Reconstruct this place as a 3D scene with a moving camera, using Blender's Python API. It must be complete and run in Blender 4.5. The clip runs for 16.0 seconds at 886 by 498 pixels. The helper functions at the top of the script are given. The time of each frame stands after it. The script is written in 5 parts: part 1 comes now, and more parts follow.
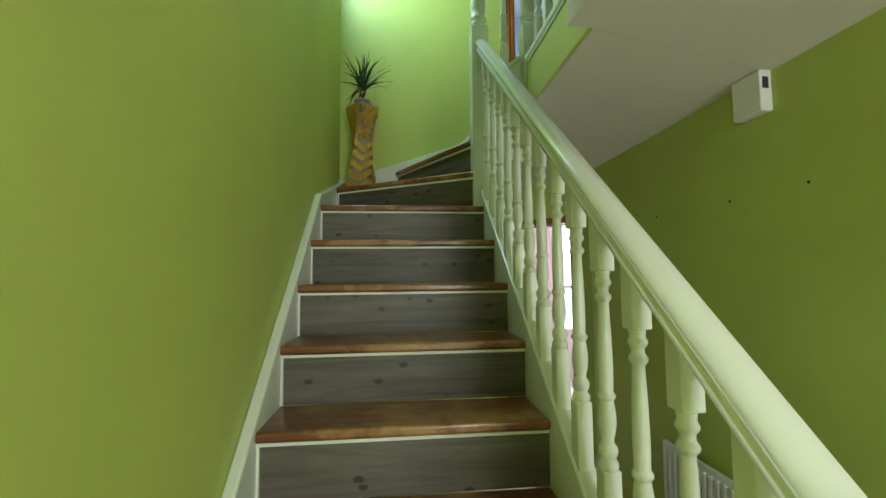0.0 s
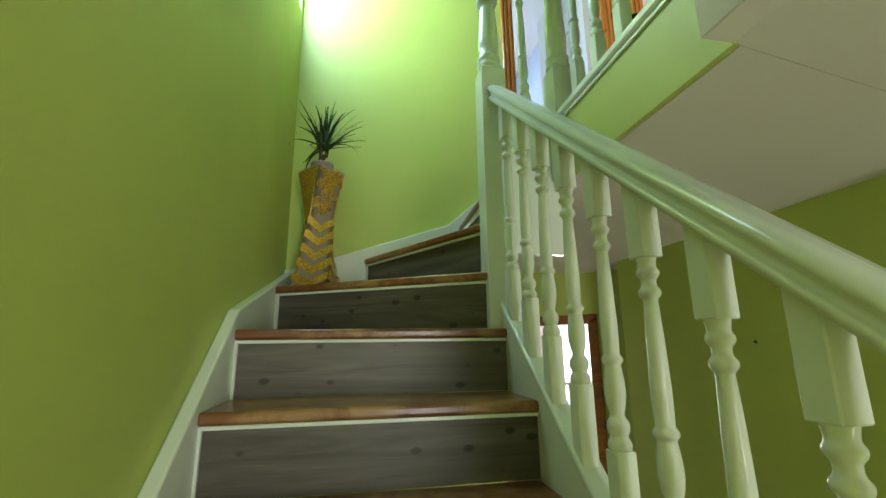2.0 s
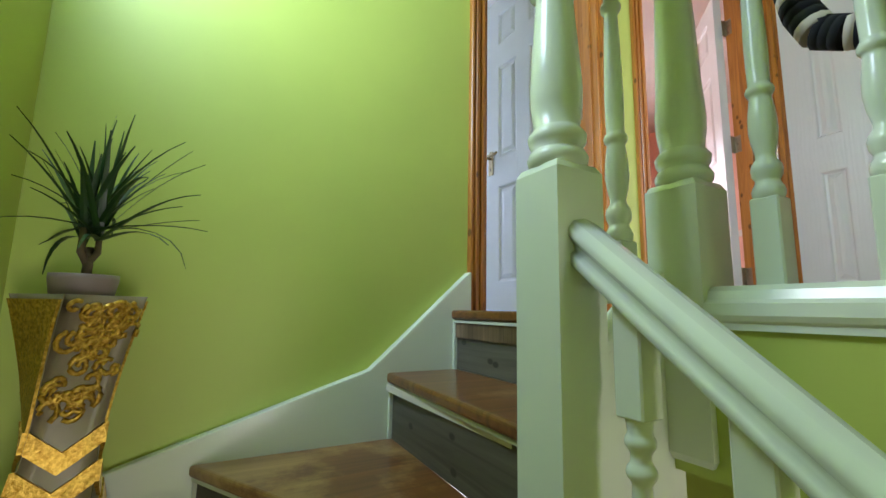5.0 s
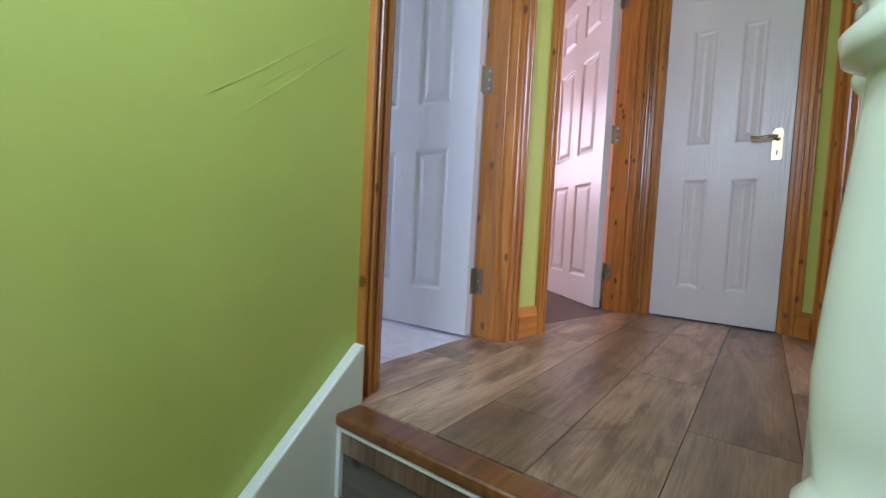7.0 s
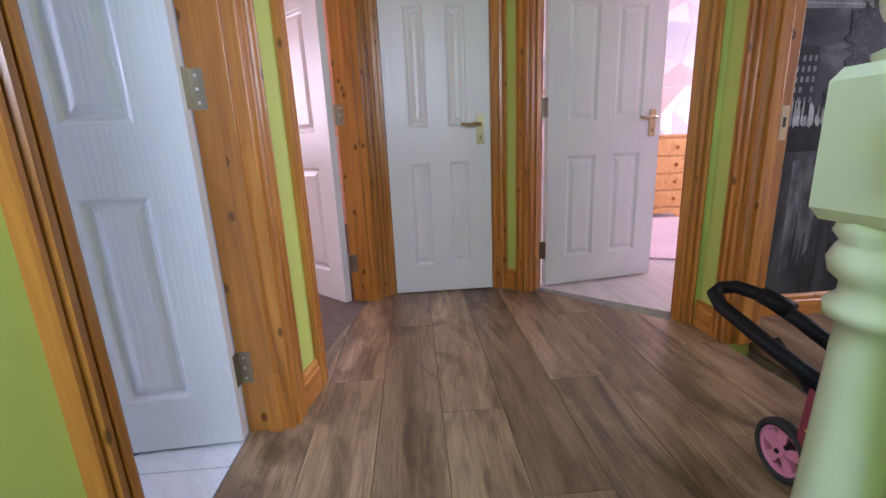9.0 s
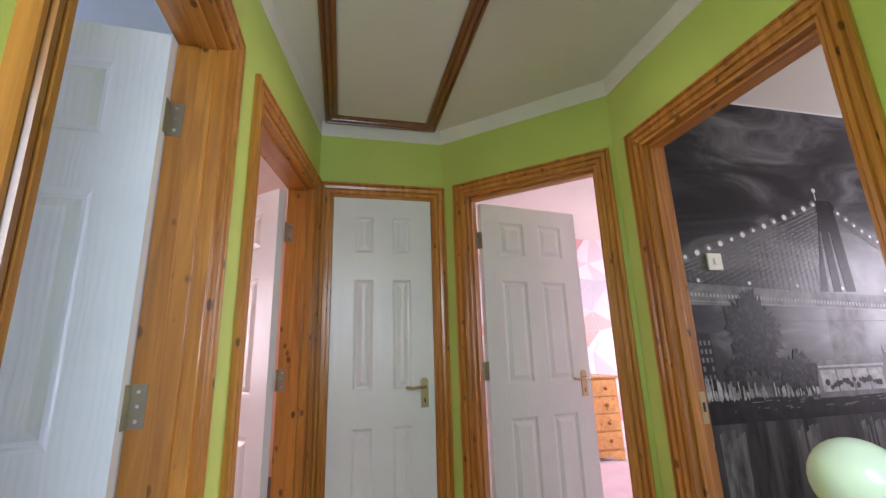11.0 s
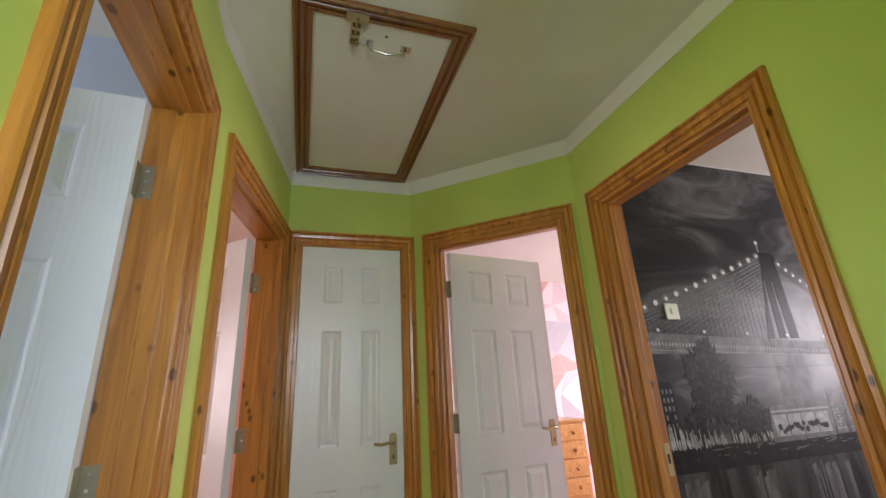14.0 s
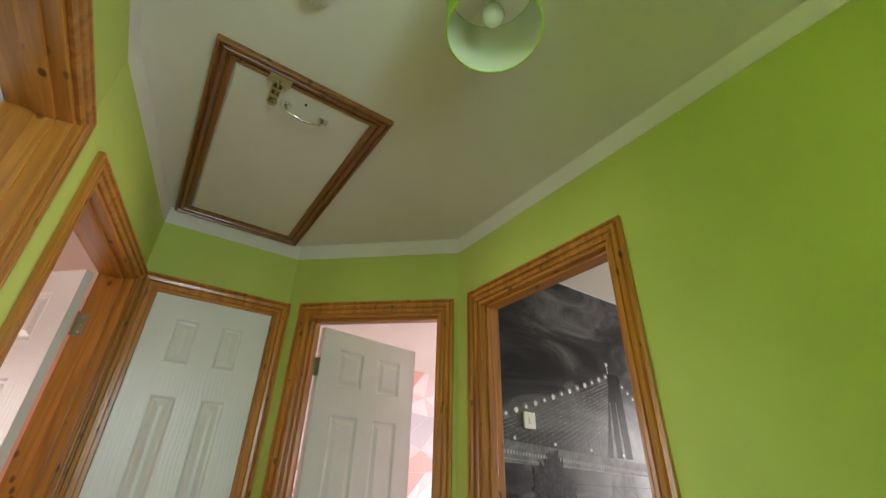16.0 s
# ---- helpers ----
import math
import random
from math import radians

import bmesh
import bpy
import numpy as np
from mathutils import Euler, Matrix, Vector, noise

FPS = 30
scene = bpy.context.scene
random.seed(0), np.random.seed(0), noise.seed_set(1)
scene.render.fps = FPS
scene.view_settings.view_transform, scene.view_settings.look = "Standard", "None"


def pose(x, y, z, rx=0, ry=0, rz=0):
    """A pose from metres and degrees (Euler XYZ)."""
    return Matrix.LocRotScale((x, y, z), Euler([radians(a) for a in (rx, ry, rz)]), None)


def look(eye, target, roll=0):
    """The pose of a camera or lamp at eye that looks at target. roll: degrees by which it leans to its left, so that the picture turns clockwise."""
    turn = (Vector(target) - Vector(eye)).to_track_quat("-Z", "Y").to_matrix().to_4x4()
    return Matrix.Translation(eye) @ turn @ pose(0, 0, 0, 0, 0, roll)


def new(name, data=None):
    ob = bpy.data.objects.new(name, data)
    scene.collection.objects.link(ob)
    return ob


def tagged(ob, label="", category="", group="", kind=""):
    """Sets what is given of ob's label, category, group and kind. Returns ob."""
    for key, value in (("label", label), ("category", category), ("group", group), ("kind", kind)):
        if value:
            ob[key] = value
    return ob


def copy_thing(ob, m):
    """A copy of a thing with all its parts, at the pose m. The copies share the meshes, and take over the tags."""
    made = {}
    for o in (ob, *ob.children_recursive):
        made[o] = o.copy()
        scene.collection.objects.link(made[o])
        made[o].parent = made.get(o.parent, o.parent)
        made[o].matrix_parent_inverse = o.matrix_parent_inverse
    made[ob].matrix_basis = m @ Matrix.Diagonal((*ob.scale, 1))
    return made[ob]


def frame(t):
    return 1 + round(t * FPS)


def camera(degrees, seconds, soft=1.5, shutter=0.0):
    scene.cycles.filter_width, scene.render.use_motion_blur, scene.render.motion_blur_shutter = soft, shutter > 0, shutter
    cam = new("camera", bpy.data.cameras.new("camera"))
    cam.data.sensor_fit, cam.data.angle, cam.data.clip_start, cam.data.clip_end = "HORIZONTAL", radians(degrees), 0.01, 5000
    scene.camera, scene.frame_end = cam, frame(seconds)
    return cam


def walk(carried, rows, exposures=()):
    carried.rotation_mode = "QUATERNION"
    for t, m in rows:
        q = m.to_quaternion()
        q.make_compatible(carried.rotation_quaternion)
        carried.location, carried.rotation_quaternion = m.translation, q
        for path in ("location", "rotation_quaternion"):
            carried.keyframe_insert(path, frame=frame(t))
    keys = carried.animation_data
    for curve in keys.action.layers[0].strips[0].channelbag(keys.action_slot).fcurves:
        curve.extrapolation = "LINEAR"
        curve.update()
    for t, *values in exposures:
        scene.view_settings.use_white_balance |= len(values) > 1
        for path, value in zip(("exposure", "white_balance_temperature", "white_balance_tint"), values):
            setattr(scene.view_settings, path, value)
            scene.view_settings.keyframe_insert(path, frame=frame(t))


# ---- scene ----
cam = camera(92.4, 16.0)
PATH = [
    (0, (-0.025, 0.777, 1.395), (0.178, 2.763, 1.521), -0.6),
    (0.5, (-0.061, 0.931, 1.437), (0.255, 2.89, 1.689), -0.5),
    (1, (-0.064, 1.188, 1.501), (0.279, 3.127, 1.853), -0.6),
    (1.5, (-0.05, 1.372, 1.63), (0.295, 3.301, 2.03), -0.5),
    (2, (-0.052, 1.579, 1.71), (0.309, 3.498, 2.141), -0.7),
    (2.5, (-0.018, 1.758, 1.823), (0.44, 3.655, 2.26), -0.6),
    (3, (-0.045, 1.903, 1.988), (0.44, 3.797, 2.412), -0.3),
    (3.5, (-0.08, 2.069, 2.142), (0.549, 3.931, 2.514), -0.0),
    (4, (-0.016, 2.183, 2.269), (0.724, 4.009, 2.615), -0.4),
    (4.5, (-0.018, 2.329, 2.404), (0.776, 4.134, 2.743), -0.1),
    (5, (-0.052, 2.532, 2.534), (0.902, 4.267, 2.821), 1.1),
    (7.3, (0.107, 3.129, 3.041), (1.78, 4.21, 2.861), 1.8),
    (7.5, (0.12, 3.168, 3.101), (1.851, 4.144, 2.879), 0.6),
    (8, (0.148, 3.311, 3.218), (2.033, 3.887, 2.874), -0.6),
    (8.5, (0.213, 3.357, 3.318), (2.149, 3.578, 2.868), -1.3),
    (9, (0.32, 3.433, 3.378), (2.257, 3.315, 2.893), -2.5),
    (9.5, (0.384, 3.449, 3.493), (2.307, 3.134, 3.043), -2.3),
    (10, (0.376, 3.49, 3.565), (2.333, 3.103, 3.423), -1.8),
    (10.2, (0.363, 3.486, 3.584), (2.324, 3.091, 3.603), -1.7),
    (12.3, (0.27, 3.534, 3.695), (2.049, 2.991, 4.43), -3.2),
    (12.5, (0.27, 3.534, 3.707), (2.048, 2.982, 4.439), -3.2),
    (13, (0.272, 3.525, 3.703), (2.042, 2.959, 4.444), -3.2),
    (13.5, (0.276, 3.527, 3.699), (2.058, 2.94, 4.392), -3.3),
    (14, (0.27, 3.528, 3.697), (2.068, 2.93, 4.338), -3.1),
    (14.5, (0.268, 3.532, 3.699), (2.061, 2.906, 4.327), -2.4),
    (15, (0.257, 3.514, 3.699), (1.984, 2.813, 4.424), -0.2),
    (15.5, (0.253, 3.5, 3.706), (1.856, 2.68, 4.577), 1.4),
    (16, (0.252, 3.489, 3.708), (1.698, 2.516, 4.688), 1.6),
]
walk(cam, [(t, look(eye, target, roll)) for t, eye, target, roll in PATH],
     exposures=[(0.0, 0.3, 5800, 14), (3.0, 0.56, 6050, 14), (5.0, 0.3, 6150, 23), (7.3, 0.05, 5850, 40), (10.0, 0.1, 6050, 37), (12.3, -0.05, 6600, 30), (14.5, -0.1, 6750, 27), (16.0, -0.1, 7000, 19)])

# ---- world and lights ----
FL = 2.535      # landing floor above the hall floor
RISE = 0.195
CEIL = 5.0

world = bpy.data.worlds.new("sky")
scene.world = world
world.use_nodes = True
wn = world.node_tree.nodes
sky = wn.new("ShaderNodeTexSky")
sky.sky_type = 'NISHITA'
sky.sun_disc = False
sky.sun_elevation = radians(40)
sky.sun_rotation = radians(250)
wn["Background"].inputs[1].default_value = 0.12
world.node_tree.links.new(sky.outputs[0], wn["Background"].inputs[0])

sun_data = bpy.data.lights.new("sun", 'SUN')
sun_data.energy, sun_data.angle, sun_data.color = 0.8, radians(15), (1.0, 0.95, 0.88)
sun = new("sun", sun_data)
sun.matrix_world = look((-8, 9, 12), (0, 3, 2))


def window_light(name, at, target, w, h, power, color=(1, 1, 1)):
    d = bpy.data.lights.new(name, 'AREA')
    d.shape, d.size, d.size_y, d.energy, d.color = 'RECTANGLE', w, h, power, color
    ob = new(name, d)
    ob.matrix_world = look(at, target)
    return ob


window_light("daylight_stair_window", (-0.60, 3.36, 4.10), (0.02, 4.0, 3.72), 0.66, 0.9, 36, (0.66, 0.92, 1.0))
window_light("daylight_front_door", (1.03, -1.62, 1.35), (-0.1, 2.2, 1.35), 0.85, 1.4, 47, (1.0, 0.96, 0.88))
window_light("daylight_bathroom", (1.0, 6.36, 3.9), (1.0, 4.0, 3.6), 0.8, 0.9, 20, (0.78, 0.92, 1.0))
window_light("daylight_pink_bedroom", (3.2, 6.36, 3.9), (3.0, 4.0, 3.3), 1.2, 1.0, 29, (1.0, 0.97, 0.95))
window_light("daylight_nursery", (3.6, -0.75, 3.9), (3.6, 1.5, 3.4), 1.3, 1.0, 62, (1.0, 0.95, 0.96))
window_light("daylight_city_bedroom", (1.0, -0.95, 3.9), (1.2, 2.0, 3.3), 1.2, 1.1, 55, (0.96, 0.98, 1.0))
window_light("daylight_back_room", (2.8, 6.35, 1.4), (1.5, 3.6, 1.4), 1.2, 1.2, 45, (1.0, 0.97, 0.95))


# ---- materials ----
def mat_new(name, base, rough=0.5, metal=0.0, spec=0.5):
    m = bpy.data.materials.new(name)
    m.use_nodes = True
    p = m.node_tree.nodes["Principled BSDF"]
    p.inputs["Base Color"].default_value = (*base, 1)
    p.inputs["Roughness"].default_value = rough
    p.inputs["Metallic"].default_value = metal
    p.inputs["Specular IOR Level"].default_value = spec
    return m, m.node_tree.nodes, m.node_tree.links, p


def coords(n, l, scale=(1, 1, 1), kind="Object"):
    tc, mp = n.new("ShaderNodeTexCoord"), n.new("ShaderNodeMapping")
    mp.inputs["Scale"].default_value = scale
    l.new(tc.outputs[kind], mp.inputs["Vector"])
    return mp.outputs[0]


def noise_tex(n, l, vec, scale, detail=4.0, rough=0.55, dist=0.0):
    t = n.new("ShaderNodeTexNoise")
    t.inputs["Scale"].default_value, t.inputs["Detail"].default_value = scale, detail
    t.inputs["Roughness"].default_value, t.inputs["Distortion"].default_value = rough, dist
    l.new(vec, t.inputs["Vector"])
    return t.outputs["Fac"]


def ramp(n, l, fac, stops):
    r = n.new("ShaderNodeValToRGB")
    while len(r.color_ramp.elements) < len(stops):
        r.color_ramp.elements.new(0.5)
    for e, (pos, col) in zip(r.color_ramp.elements, stops):
        e.position, e.color = pos, (*col, 1)
    l.new(fac, r.inputs[0])
    return r.outputs[0]


def mix(n, l, fac, a, b, mode='MIX'):
    x = n.new("ShaderNodeMix")
    x.data_type, x.blend_type = 'RGBA', mode
    for sock, v in ((x.inputs[0], fac), (x.inputs[6], a), (x.inputs[7], b)):
        if isinstance(v, (int, float)):
            sock.default_value = v
        elif isinstance(v, tuple):
            sock.default_value = (*v, 1)
        else:
            l.new(v, sock)
    return x.outputs[2]


def bump(n, l, p, height, strength, dist=0.002):
    b = n.new("ShaderNodeBump")
    b.inputs["Strength"].default_value, b.inputs["Distance"].default_value = strength, dist
    l.new(height, b.inputs["Height"])
    l.new(b.outputs[0], p.inputs["Normal"])


def paint(name, base, rough=0.6, vary=0.06, relief=0.12, grain=220.0):
    """Wall or wood paint: slight patches of tone, a fine roller texture."""
    m, n, l, p = mat_new(name, base, rough)
    v = coords(n, l)
    big = noise_tex(n, l, v, 1.7, 5)
    dark, light = tuple(c * (1 - vary) for c in base), tuple(min(1, c * (1 + vary)) for c in base)
    l.new(ramp(n, l, big, [(0.35, dark), (0.65, light)]), p.inputs["Base Color"])
    fine = noise_tex(n, l, v, grain, 3)
    bump(n, l, p, fine, relief, 0.001)
    return m


def wood(name, dark, light, rough=0.35, along=2, knots=True, scale=1.0, coat=0.0, vary=0.25):
    """Timber with grain along one local axis, streaks and knots; tone differs from piece to piece."""
    m, n, l, p = mat_new(name, light, rough)
    s = [14 * scale] * 3
    s[along] = 0.9 * scale
    v0 = coords(n, l)
    info = n.new("ShaderNodeObjectInfo")
    off = n.new("ShaderNodeVectorMath")
    off.operation = 'MULTIPLY_ADD'
    comb = n.new("ShaderNodeCombineXYZ")
    for i in range(3):
        l.new(info.outputs["Random"], comb.inputs[i])
    l.new(comb.outputs[0], off.inputs[0])
    off.inputs[1].default_value = (7.3, 5.1, 9.7)
    l.new(v0, off.inputs[2])
    mp = n.new("ShaderNodeMapping")
    mp.inputs["Scale"].default_value = s
    l.new(off.outputs[0], mp.inputs["Vector"])
    g = noise_tex(n, l, mp.outputs[0], 1.6, 8, 0.62, 1.1)
    col = ramp(n, l, g, [(0.34, dark), (0.5, tuple((a + b) / 2 for a, b in zip(dark, light))), (0.64, light)])
    if knots:
        vo = n.new("ShaderNodeTexVoronoi")
        ks = [15.0] * 3
        ks[along] = 9.0
        mk = n.new("ShaderNodeMapping")
        mk.inputs["Scale"].default_value = ks
        l.new(off.outputs[0], mk.inputs["Vector"])
        l.new(mk.outputs[0], vo.inputs["Vector"])
        vo.inputs["Scale"].default_value = 1.0
        kf = ramp(n, l, vo.outputs["Distance"], [(0.11, (0.98, 0.98, 0.98)), (0.17, (0, 0, 0))])
        col = mix(n, l, kf, col, tuple(c * 0.16 for c in dark))
    l.new(mix(n, l, vary, col, ramp(n, l, info.outputs["Random"], [(0, dark), (1, light)])), p.inputs["Base Color"])
    p.inputs["Coat Weight"].default_value = coat
    p.inputs["Coat Roughness"].default_value = 0.15
    bump(n, l, p, g, 0.15, 0.001)
    return m


GREEN = paint("lime_wall_paint", (0.47, 0.56, 0.115), 0.5, 0.05, 0.12, 130)
WHITE_CEIL = paint("ceiling_paint", (0.75, 0.70, 0.63), 0.8, 0.03, 0.15, 90)
GLOSS = paint("white_gloss_paint", (0.72, 0.77, 0.66), 0.22, 0.03, 0.10, 40)
BLUE_WALL = paint("pale_blue_wall_paint", (0.62, 0.68, 0.82), 0.6)
PINK_WALL = paint("coral_pink_wall_paint", (0.86, 0.50, 0.37), 0.6)
PALE_PINK = paint("pale_pink_wall_paint", (0.82, 0.72, 0.76), 0.7)
GREY_WALL = paint("pale_grey_wall_paint", (0.62, 0.62, 0.64), 0.7)
PINE = wood("varnished_pine", (0.29, 0.095, 0.013), (0.64, 0.26, 0.042), 0.28, 2, True, 1.0, 0.22)
PINE_X = wood("varnished_pine_flat", (0.29, 0.095, 0.013), (0.64, 0.26, 0.042), 0.28, 0, True, 1.0, 0.22)
PINE_DARK = wood("dark_varnished_pine", (0.15, 0.046, 0.010), (0.33, 0.12, 0.026), 0.33, 0, True, 1.0, 0.3)
PINE_PALE = wood("honey_pine", (0.50, 0.23, 0.06), (0.72, 0.40, 0.13), 0.35, 1, True, 0.8, 0.2)
def laminate():
    """Printed oak boards: broad tonal strips along the board, dark smoky patches, fine grain; each board has its own tone."""
    m, n, l, p = mat_new("brown_oak_laminate", (0.3, 0.2, 0.13), 0.36)
    info, add, comb = n.new("ShaderNodeObjectInfo"), n.new("ShaderNodeVectorMath"), n.new("ShaderNodeCombineXYZ")
    add.operation = 'MULTIPLY_ADD'
    for i in range(3):
        l.new(info.outputs["Random"], comb.inputs[i])
    l.new(comb.outputs[0], add.inputs[0])
    add.inputs[1].default_value = (31.0, 17.0, 9.0)
    l.new(coords(n, l), add.inputs[2])
    def at(scale):
        mp = n.new("ShaderNodeMapping")
        mp.inputs["Scale"].default_value = scale
        l.new(add.outputs[0], mp.inputs["Vector"])
        return mp.outputs[0]
    strips = noise_tex(n, l, at((1.1, 6.5, 1)), 1.0, 4, 0.55, 0.9)
    grain = noise_tex(n, l, at((4.0, 90, 1)), 1.0, 8, 0.7, 1.5)
    smoke = noise_tex(n, l, at((2.2, 7, 1)), 1.0, 6, 0.65, 1.4)
    col = ramp(n, l, strips, [(0.34, (0.25, 0.158, 0.088)), (0.5, (0.40, 0.268, 0.158)), (0.66, (0.55, 0.385, 0.242))])
    col = mix(n, l, ramp(n, l, smoke, [(0.47, (0, 0, 0)), (0.64, (0.68, 0.68, 0.68))]), col, (0.095, 0.058, 0.038))
    col = mix(n, l, 0.8, col, ramp(n, l, grain, [(0.3, (0.40, 0.38, 0.36)), (0.62, (1.0, 1.0, 1.0))]), 'MULTIPLY')
    col = mix(n, l, 1.0, col, ramp(n, l, info.outputs["Random"], [(0.0, (0.62, 0.60, 0.58)), (1.0, (1.25, 1.22, 1.18))]), 'MULTIPLY')
    l.new(col, p.inputs["Base Color"])
    bump(n, l, p, grain, 0.12, 0.0008)
    return m


LAM = laminate()
LAM_PALE = wood("pale_grey_laminate", (0.50, 0.45, 0.45), (0.68, 0.63, 0.62), 0.35, 0, False, 0.7)
RISER = wood("grey_driftwood_laminate", (0.052, 0.047, 0.035), (0.165, 0.15, 0.117), 0.46, 0, True, 0.8)
BRASS = mat_new("aged_brass", (0.46, 0.37, 0.2), 0.3, 1.0)[0]
STEEL = mat_new("bright_steel", (0.7, 0.68, 0.62), 0.25, 1.0)[0]
HINGE = mat_new("dull_hinge_steel", (0.36, 0.31, 0.22), 0.4, 0.9)[0]
BLACK = mat_new("black_plastic", (0.006, 0.006, 0.007), 0.55, 0.0, 0.2)[0]
RUBBER = mat_new("black_rubber", (0.018, 0.018, 0.018), 0.7)[0]
WHITE_PLASTIC = mat_new("white_plastic", (0.80, 0.80, 0.76), 0.35)[0]
PINK_PLASTIC = mat_new("pink_plastic", (0.62, 0.22, 0.32), 0.4)[0]
DARK_HOLE = mat_new("dark_grille", (0.03, 0.03, 0.03), 0.8)[0]


def tread_mat():
    m, n, l, p = mat_new("worn_stained_tread", (0.3, 0.12, 0.04), 0.3)
    v = coords(n, l)
    vs = n.new("ShaderNodeMapping")
    vs.inputs["Scale"].default_value = (1.2, 16, 16)
    l.new(v, vs.inputs["Vector"])
    g = noise_tex(n, l, vs.outputs[0], 1.5, 8, 0.6, 0.8)
    col = ramp(n, l, g, [(0.3, (0.10, 0.032, 0.008)), (0.7, (0.25, 0.092, 0.022))])
    wear = noise_tex(n, l, v, 5.5, 6, 0.65)
    sep, off, hump = n.new("ShaderNodeSeparateXYZ"), n.new("ShaderNodeMath"), n.new("ShaderNodeMath")
    l.new(v, sep.inputs[0])
    off.operation, hump.operation = 'ABSOLUTE', 'MULTIPLY_ADD'
    l.new(sep.outputs[0], off.inputs[0])
    l.new(off.outputs[0], hump.inputs[0])
    hump.inputs[1].default_value = -0.38
    l.new(wear, hump.inputs[2])
    wf = ramp(n, l, hump.outputs[0], [(0.38, (0, 0, 0)), (0.52, (0.85, 0.85, 0.85))])
    col = mix(n, l, wf, col, ramp(n, l, g, [(0.3, (0.26, 0.14, 0.045)), (0.7, (0.46, 0.28, 0.10))]))
    l.new(col, p.inputs["Base Color"])
    p.inputs["Coat Weight"].default_value, p.inputs["Coat Roughness"].default_value = 0.3, 0.2
    bump(n, l, p, g, 0.2, 0.001)
    return m


TREAD = tread_mat()


def door_paint():
    """White paint over a moulded wood-grain skin."""
    m, n, l, p = mat_new("white_grained_door_paint", (0.76, 0.77, 0.75), 0.3)
    vs = coords(n, l, (26, 26, 2.4))
    g = noise_tex(n, l, vs, 2.0, 6, 0.6, 2.2)
    w = n.new("ShaderNodeTexWave")
    w.inputs["Scale"].default_value, w.inputs["Distortion"].default_value, w.inputs["Detail"].default_value = 3.0, 9.0, 3.0
    l.new(coords(n, l, (6, 6, 1.0)), w.inputs["Vector"])
    bump(n, l, p, mix(n, l, 0.5, g, w.outputs["Fac"]), 0.6, 0.0014)
    big = noise_tex(n, l, coords(n, l), 2.2, 4)
    l.new(ramp(n, l, big, [(0.3, (0.72, 0.73, 0.71)), (0.7, (0.79, 0.80, 0.78))]), p.inputs["Base Color"])
    return m


DOOR = door_paint()


def tile_mat():
    m, n, l, p = mat_new("white_marble_tile", (0.75, 0.76, 0.78), 0.15)
    v = coords(n, l)
    a = noise_tex(n, l, v, 3.0, 8, 0.6, 2.5)
    l.new(ramp(n, l, a, [(0.4, (0.78, 0.79, 0.81)), (0.47, (0.72, 0.73, 0.75)), (0.56, (0.8, 0.8, 0.82))]), p.inputs["Base Color"])
    return m


TILE = tile_mat()


def carpet_mat():
    m, n, l, p = mat_new("ribbed_brown_carpet", (0.16, 0.12, 0.10), 0.95, spec=0.1)
    v = coords(n, l)
    w = n.new("ShaderNodeTexWave")
    w.inputs["Scale"].default_value, w.inputs["Distortion"].default_value = 22, 0.6
    l.new(v, w.inputs["Vector"])
    l.new(ramp(n, l, w.outputs["Fac"], [(0.2, (0.10, 0.075, 0.065)), (0.8, (0.34, 0.28, 0.24))]), p.inputs["Base Color"])
    bump(n, l, p, w.outputs["Fac"], 0.8, 0.003)
    return m


CARPET = carpet_mat()


def gold_mat():
    m, n, l, p = mat_new("gold_leaf", (0.62, 0.36, 0.035), 0.36, 0.65)
    g = noise_tex(n, l, coords(n, l), 140, 4)
    l.new(ramp(n, l, g, [(0.35, (0.40, 0.21, 0.01)), (0.65, (0.80, 0.52, 0.09))]), p.inputs["Base Color"])
    bump(n, l, p, g, 0.7, 0.002)
    return m


GOLD = gold_mat()
VASE = paint("taupe_vase_glaze", (0.30, 0.25, 0.16), 0.4, 0.1, 0.2, 90)
POT = paint("mauve_pot", (0.26, 0.20, 0.20), 0.5)
LEAF = paint("dark_green_leaf", (0.022, 0.065, 0.018), 0.4, 0.3, 0.2, 60)
STEM = paint("palm_stem", (0.12, 0.09, 0.045), 0.8, 0.2, 0.5, 60)


# ---- geometry helpers ----
def mesh_ob(name, bm, mats, parent=None, smooth=False, at=None):
    bmesh.ops.recalc_face_normals(bm, faces=bm.faces)
    me = bpy.data.meshes.new(name)
    bm.to_mesh(me)
    bm.free()
    for m in (mats if isinstance(mats, (list, tuple)) else [mats]):
        me.materials.append(m)
    if smooth:
        for f in me.polygons:
            f.use_smooth = True
    ob = new(name, me)
    if at is not None:
        ob.matrix_world = at
    if parent is not None:
        ob.parent = parent
    return ob


def bevel_of(ob, width, seg=2):
    md = ob.modifiers.new("bevel", 'BEVEL')
    md.width, md.segments, md.limit_method = width, seg, 'ANGLE'
    return ob


def add_box(bm, lo, hi, mi=0):
    vs = [bm.verts.new((x, y, z)) for x in (lo[0], hi[0]) for y in (lo[1], hi[1]) for z in (lo[2], hi[2])]
    for q in ((0, 1, 3, 2), (4, 6, 7, 5), (0, 4, 5, 1), (2, 3, 7, 6), (0, 2, 6, 4), (1, 5, 7, 3)):
        bm.faces.new([vs[i] for i in q]).material_index = mi
    return vs


